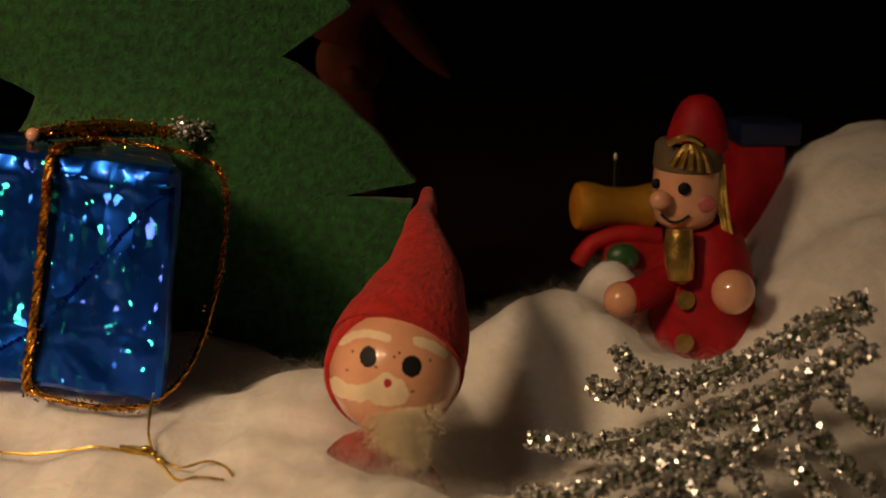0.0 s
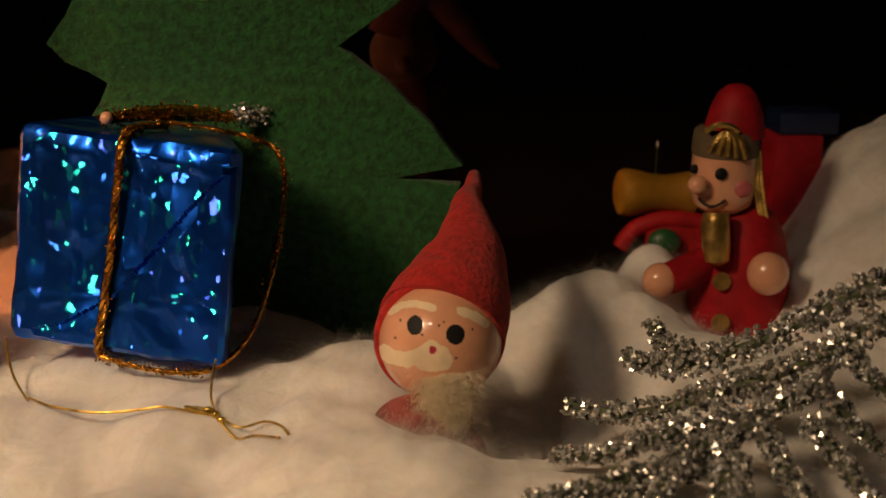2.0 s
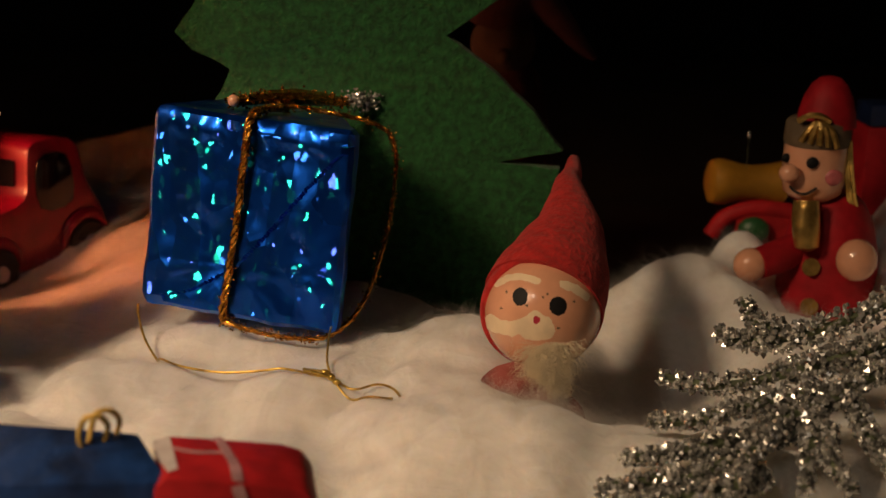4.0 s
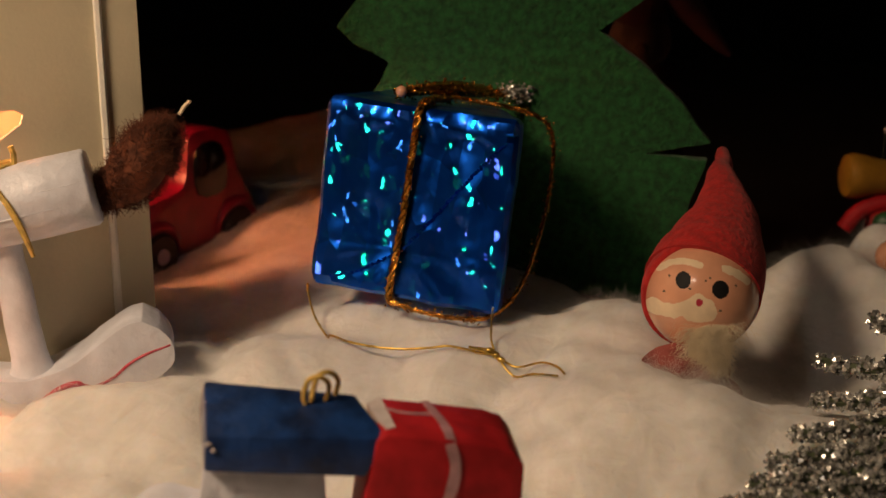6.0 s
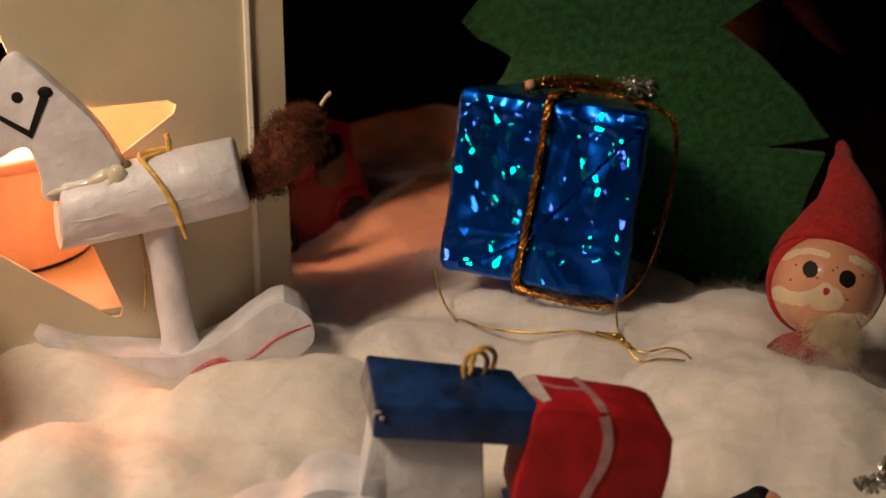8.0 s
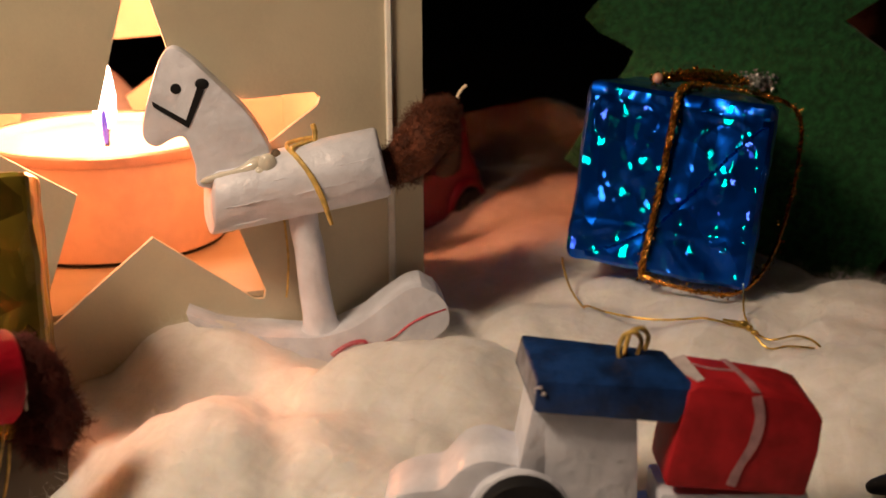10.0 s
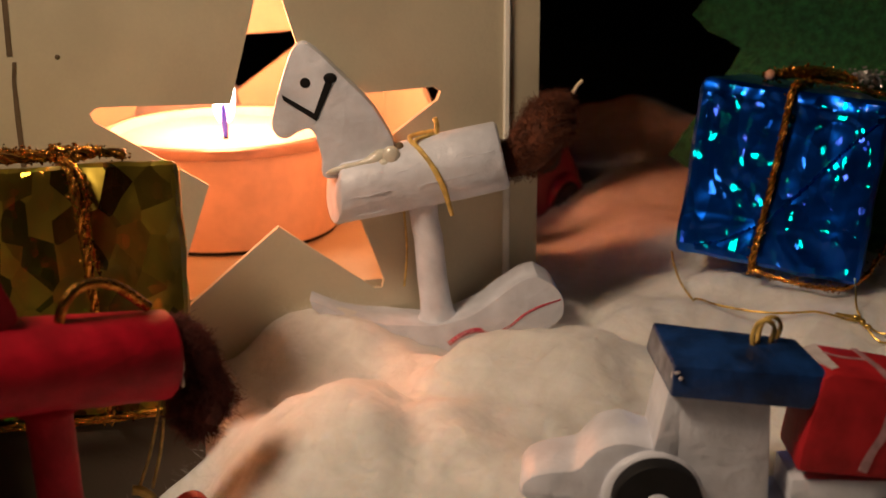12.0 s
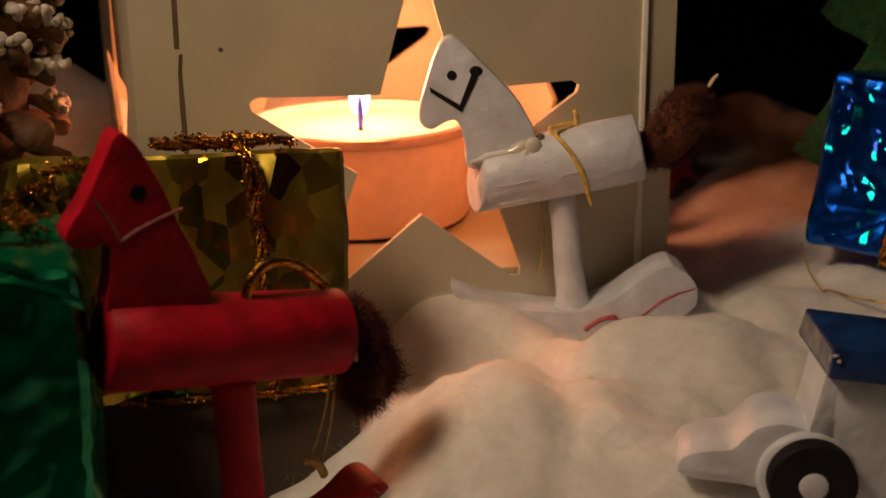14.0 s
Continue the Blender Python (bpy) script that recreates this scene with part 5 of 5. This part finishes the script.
# ---- felt tree ----
def felt_tree():
    pts = [(0.72, 1.3), (0.95, 2.0), (1.45, 2.9), (1.80, 4.05), (0.88, 4.12), (1.86, 4.34), (1.35, 4.95), (0.77, 5.50), (0.02, 6.03), (0.98, 6.70), (0.55, 7.25), (-0.2, 8.1), (-0.75, 8.4), (0.1, 8.9), (-0.6, 9.8), (-1.45, 11.2),
           (-2.4, 9.8), (-3.2, 8.9), (-2.5, 8.5), (-3.2, 7.6), (-3.95, 6.35), (-4.22, 5.98), (-3.95, 5.72), (-3.34, 5.42), (-3.5, 5.10), (-4.0, 4.3), (-4.55, 3.45), (-4.1, 3.2), (-3.5, 3.05), (-3.9, 2.2), (-4.2, 1.3)]
    dense = []
    for i, (x, z) in enumerate(pts):
        x2, z2 = pts[(i + 1) % len(pts)]
        n = max(1, int(math.hypot(x2 - x, z2 - z) / 0.16))
        for s in range(n):
            t = s / n
            q = Vector((x + (x2 - x) * t, z + (z2 - z) * t, 0))
            o = noise.noise_vector(q * 2.6) * 0.035 + noise.noise_vector(q * 9) * 0.012
            dense.append((q.x + o.x, q.y + o.y))
    b = Build().slab(dense, 0.0, 0.28)
    ob = lone("felt_tree", b, FELT, -2.09, 16.3, 1.3, -4, "flat fir tree cut from thick green felt, upright in cotton", "decorative tree", bevel=0.03)
    return ob


felt_tree()


# ---- silver glitter sprig ----
def sprig():
    top = thing("glitter_sprig", 6.5, 10.8, 1.2, 0, "artificial fir sprig coated in silver glitter lying on cotton", "decoration")
    rng = random.Random(31)
    ways = [
        [(1.73, 13.0, 2.64), (2.19, 12.9, 2.57), (2.74, 12.6, 2.81), (3.39, 12.3, 3.22), (3.92, 12.0, 3.69), (4.36, 11.7, 4.07)],
        [(2.05, 13.0, 3.09), (2.17, 12.95, 2.85), (2.46, 12.75, 2.77)],
        [(0.95, 12.3, 2.29), (1.6, 12.1, 2.27), (2.22, 11.9, 2.48), (2.72, 11.8, 2.71), (3.26, 11.7, 2.95), (3.84, 11.6, 3.31), (4.33, 11.5, 3.73)],
        [(0.71, 11.0, 2.27), (1.26, 11.0, 2.28), (1.89, 11.1, 2.47), (2.53, 11.2, 2.57), (3.18, 11.3, 2.74), (3.75, 11.4, 3.01)],
        [(0.35, 10.0, 2.25), (0.8, 10.1, 2.27), (1.35, 10.3, 2.32), (1.93, 10.6, 2.42), (2.48, 10.9, 2.52), (2.95, 11.1, 2.65)],
        [(0.05, 9.6, 2.08), (0.63, 9.8, 2.10), (1.2, 10.0, 2.12), (1.75, 10.4, 2.24), (2.39, 10.8, 2.34)],
        [(-0.21, 9.1, 2.06), (0.45, 9.3, 2.08), (1.2, 9.6, 2.08), (1.87, 10.0, 2.10)],
        [(-0.53, 8.6, 2.04), (0.11, 8.8, 2.06), (0.83, 9.1, 2.07), (1.54, 9.5, 2.05)],
        [(2.18, 9.6, 2.18), (2.35, 10.2, 2.36), (2.53, 10.8, 2.5)],
        [(3.37, 9.8, 2.1), (3.21, 10.1, 2.23), (3.08, 10.5, 2.36), (2.98, 11.0, 2.56)],
        [(4.03, 10.2, 2.07), (3.83, 10.5, 2.24), (3.69, 10.8, 2.43), (3.48, 11.2, 2.61)],
        [(4.39, 11.0, 2.31), (4.09, 11.2, 2.49), (3.8, 11.4, 2.78)],
        [(1.43, 9.4, 2.27), (1.69, 10.0, 2.38), (2.04, 10.5, 2.43)],
        [(4.49, 11.3, 2.83), (4.19, 11.4, 3.06), (4.0, 11.5, 3.29)],
        [(2.65, 9.6, 2.19), (2.53, 10.0, 2.33), (2.58, 10.5, 2.48)],
    ]
    for way in ways:
        line = smooth_line([(x - 6.5, y - 10.8, z) for x, y, z in way], 8)
        stem = part("stem", Build().tube(line, 0.06, 0, 6), STEM, top, "dark wire stem")
        length = sum((a - b).length for a, b in zip(line, line[1:]))
        b = Build()
        for _ in range(int(235 * length)):
            f = rng.random() ** 0.9 * (len(line) - 1.001)
            i = int(f)
            p = line[i].lerp(line[i + 1], f - i)
            d = (line[i + 1] - line[i]).normalized()
            fat = (0.11 if way in ways[:3] else 0.085) + (0.08 if way in ways[:3] else 0.05) * min(1.0, f / 14)
            a = rng.uniform(0, 6.283)
            s = d.orthogonal().normalized()
            p = p + fat * math.sqrt(rng.uniform(0.12, 1.0)) * (math.cos(a) * s + math.sin(a) * d.cross(s)) + d * rng.gauss(0, 0.03)
            k = rng.uniform(0.026, 0.054)
            m = Matrix.Translation(p) @ Euler((rng.uniform(0, 6), rng.uniform(0, 6), rng.uniform(0, 6))).to_matrix().to_4x4() @ Matrix.Diagonal((k * rng.uniform(0.8, 1.4), k, k * rng.uniform(0.6, 1.0), 1))
            b.add([(1, 0, 0), (-1, 0, 0), (0, 1, 0), (0, -1, 0), (0, 0, 1), (0, 0, -1)], [(0, 2, 4), (2, 1, 4), (1, 3, 4), (3, 0, 4), (2, 0, 5), (1, 2, 5), (3, 1, 5), (0, 3, 5)], 0, m)
        part("glitter", b, SILVER, stem, "coarse silver glitter grains", flat=True, kind="stuff")


sprig()


# ---- things at the back ----
def red_toy_car():
    top = thing("toy_car", -10.81, 18.01, 0.95, 66, "shiny red toy car with dark windows, half hidden in cotton", "toy car")
    shell = outline([(-0.75, 1.45), (-0.88, 2.0), (-0.62, 2.45), (0.0, 2.60), (0.55, 2.68), (0.84, 2.84), (0.92, 3.45), (1.0, 3.68), (1.3, 3.76), (1.95, 3.68), (2.18, 3.5), (2.34, 2.9), (2.60, 2.42), (2.80, 1.98), (2.72, 1.45)], 3)
    part("shell", Build().slab(shell, -0.9, 0.9), TOYRED, top, bevel=0.12)
    part("side_window", Build().slab(outline([(1.14, 2.52), (1.14, 3.40), (1.84, 3.40), (1.94, 2.52)], 3), -0.93, -0.88), GLASS, top, bevel=0.02)
    part("windscreen", Build().slab([(0.79, 2.95), (0.86, 3.42), (0.93, 3.42), (0.87, 2.95)], -0.62, 0.62), GLASS, top, bevel=0.02)
    for x, z in ((0.0, 1.60), (2.18, 1.66)):
        for y in (-0.92, 0.92):
            w = part("wheel", Build().turned([(0.03, -0.14), (0.38, -0.14), (0.44, -0.08), (0.44, 0.08), (0.38, 0.14), (0.03, 0.14)], 0, 28, pose(x, y, z, 90, 0, 0)), TYRE, top)
            part("hub", Build().turned([(0.16, -0.02), (0.14, 0.02), (0.02, 0.03)], 0, 16, pose(x, y + math.copysign(0.15, y), z, -90 if y > 0 else 90, 0, 0)), PALE, w)
            arch = [(x - 0.54 * math.cos(k * 0.39), y * 0.99, z + 0.54 * math.sin(k * 0.39)) for k in range(9)]
            part("wing", Build().tube(arch, [0.06, 0.09, 0.11, 0.12, 0.12, 0.12, 0.11, 0.09, 0.06], 0, 10), TOYRED, top)


def back_toys():
    b = Build().turned([(0.02, 0.01), (0.28, 0), (0.40, 0.05), (0.44, 0.16), (0.42, 0.34), (0.355, 0.6), (0.335, 0.85), (0.36, 1.15), (0.42, 1.4), (0.3, 1.5)], 0, 24, pose(-0.35, 0, 2.92, 0, 92, 8))
    top = thing("toy_cannon", 3.0, 20.6, 0.0, 0, "yellow wooden toy barrel on a red and green stand", "toy")
    part("barrel", b, YELLOW, top, "yellow painted barrel")
    part("stand", Build().tube(smooth_line([(-0.25, -0.1, 1.9), (0.0, -0.1, 2.25), (0.5, -0.1, 2.45), (1.2, -0.1, 2.4)], 5), 0.16, 0, 10).block(0.2, 1.3, -0.2, 0.3, 0.0, 2.4), CARRED, top, "red stand")
    part("wheel", Build().ball((0.50, -0.35, 2.08), (0.30, 0.2, 0.26), 0, 12), TOYGREEN, top, "dark green wheel")
    box = thing("toy_block", 6.0, 20.2, 1.3, 5, "red upright wooden toy block with dark blue top", "toy")
    part("block", Build().block(-0.75, 0.1, -0.3, 0.5, 1.3, 4.15), KINGRED, box, bevel=0.06)
    part("cap", Build().block(-0.72, 0.35, -0.3, 0.5, 4.16, 4.55), NAVY, box, bevel=0.05)
    # a bright glint is shaped as a silver ball, on a thin added wire
    hook = thing("ornament_hook", 3.3, 20.4, 3.2, 0, "small bright silver ornament hook on the toy barrel", "hook")
    part("wire", Build().tube([(0, 0, 3.2), (0.0, 0, 3.6), (0.01, 0, 3.9)], 0.005, 0, 6), STEM, hook)
    part("glint", Build().ball((0, 0, 3.86), (0.03, 0.03, 0.07), 0, 8), SILVER, hook, "silver ball put in for a bright glint")


def pine_cone():
    top = thing("pine_cone", -17.75, 8.2, 2.2, 0, "brown pine cone with frosted white scale tips", "pine cone")
    rng = random.Random(41)
    part("core", Build().turned([(0.3, 2.2), (0.75, 2.9), (0.9, 4.3), (0.7, 6.0), (0.2, 7.4)], 0, 16), CONE, top)
    shape = ((0, 0.10, 0.07, 0), (0.30, 0.26, 0.10, 0.02), (0.62, 0.36, 0.12, 0.03), (0.90, 0.40, 0.15, 0.02), (1.08, 0.32, 0.19, -0.01), (1.18, 0.18, 0.15, -0.04), (1.22, 0.06, 0.06, -0.05))
    for i in range(66):
        z = 2.5 + i * 0.075
        r = 1.0 * math.sin(math.pi * (0.20 + 0.72 * i / 66)) + 0.1
        size = 0.85 + rng.uniform(-0.12, 0.15)
        m = pose(0, 0, z, 0, 0, math.degrees(i * 2.39996)) @ Matrix.Translation((r * 0.45, 0, 0)) @ pose(0, 0, 0, rng.uniform(-12, 12), 26 - 0.7 * i + rng.uniform(-9, 9), 0)
        rows = [[(x * size, w * size * math.cos(t), h * size * math.sin(t) + lift) for t in [j * math.pi / 4 for j in range(8)]] for x, w, h, lift in shape]
        s = part("scale", Build().rings(rows, 0, True, m), CONE, top, wobble=0.06, wscale=0.5)
        if 3.6 < z < 5.4 and rng.random() < 0.75:
            tuft = Build()
            for _ in range(16):
                tuft.ball(m @ Vector((size * 1.05 + rng.gauss(0, 0.10), rng.gauss(0, 0.17), 0.10 + rng.gauss(0, 0.05))), rng.uniform(0.05, 0.10), 0, 6)
            part("frost", tuft, FROST, s, "white frosted tip", wobble=0.03, wscale=0.12)
    top.location.z += 1.6 * CM


red_toy_car()
back_toys()
pine_cone()
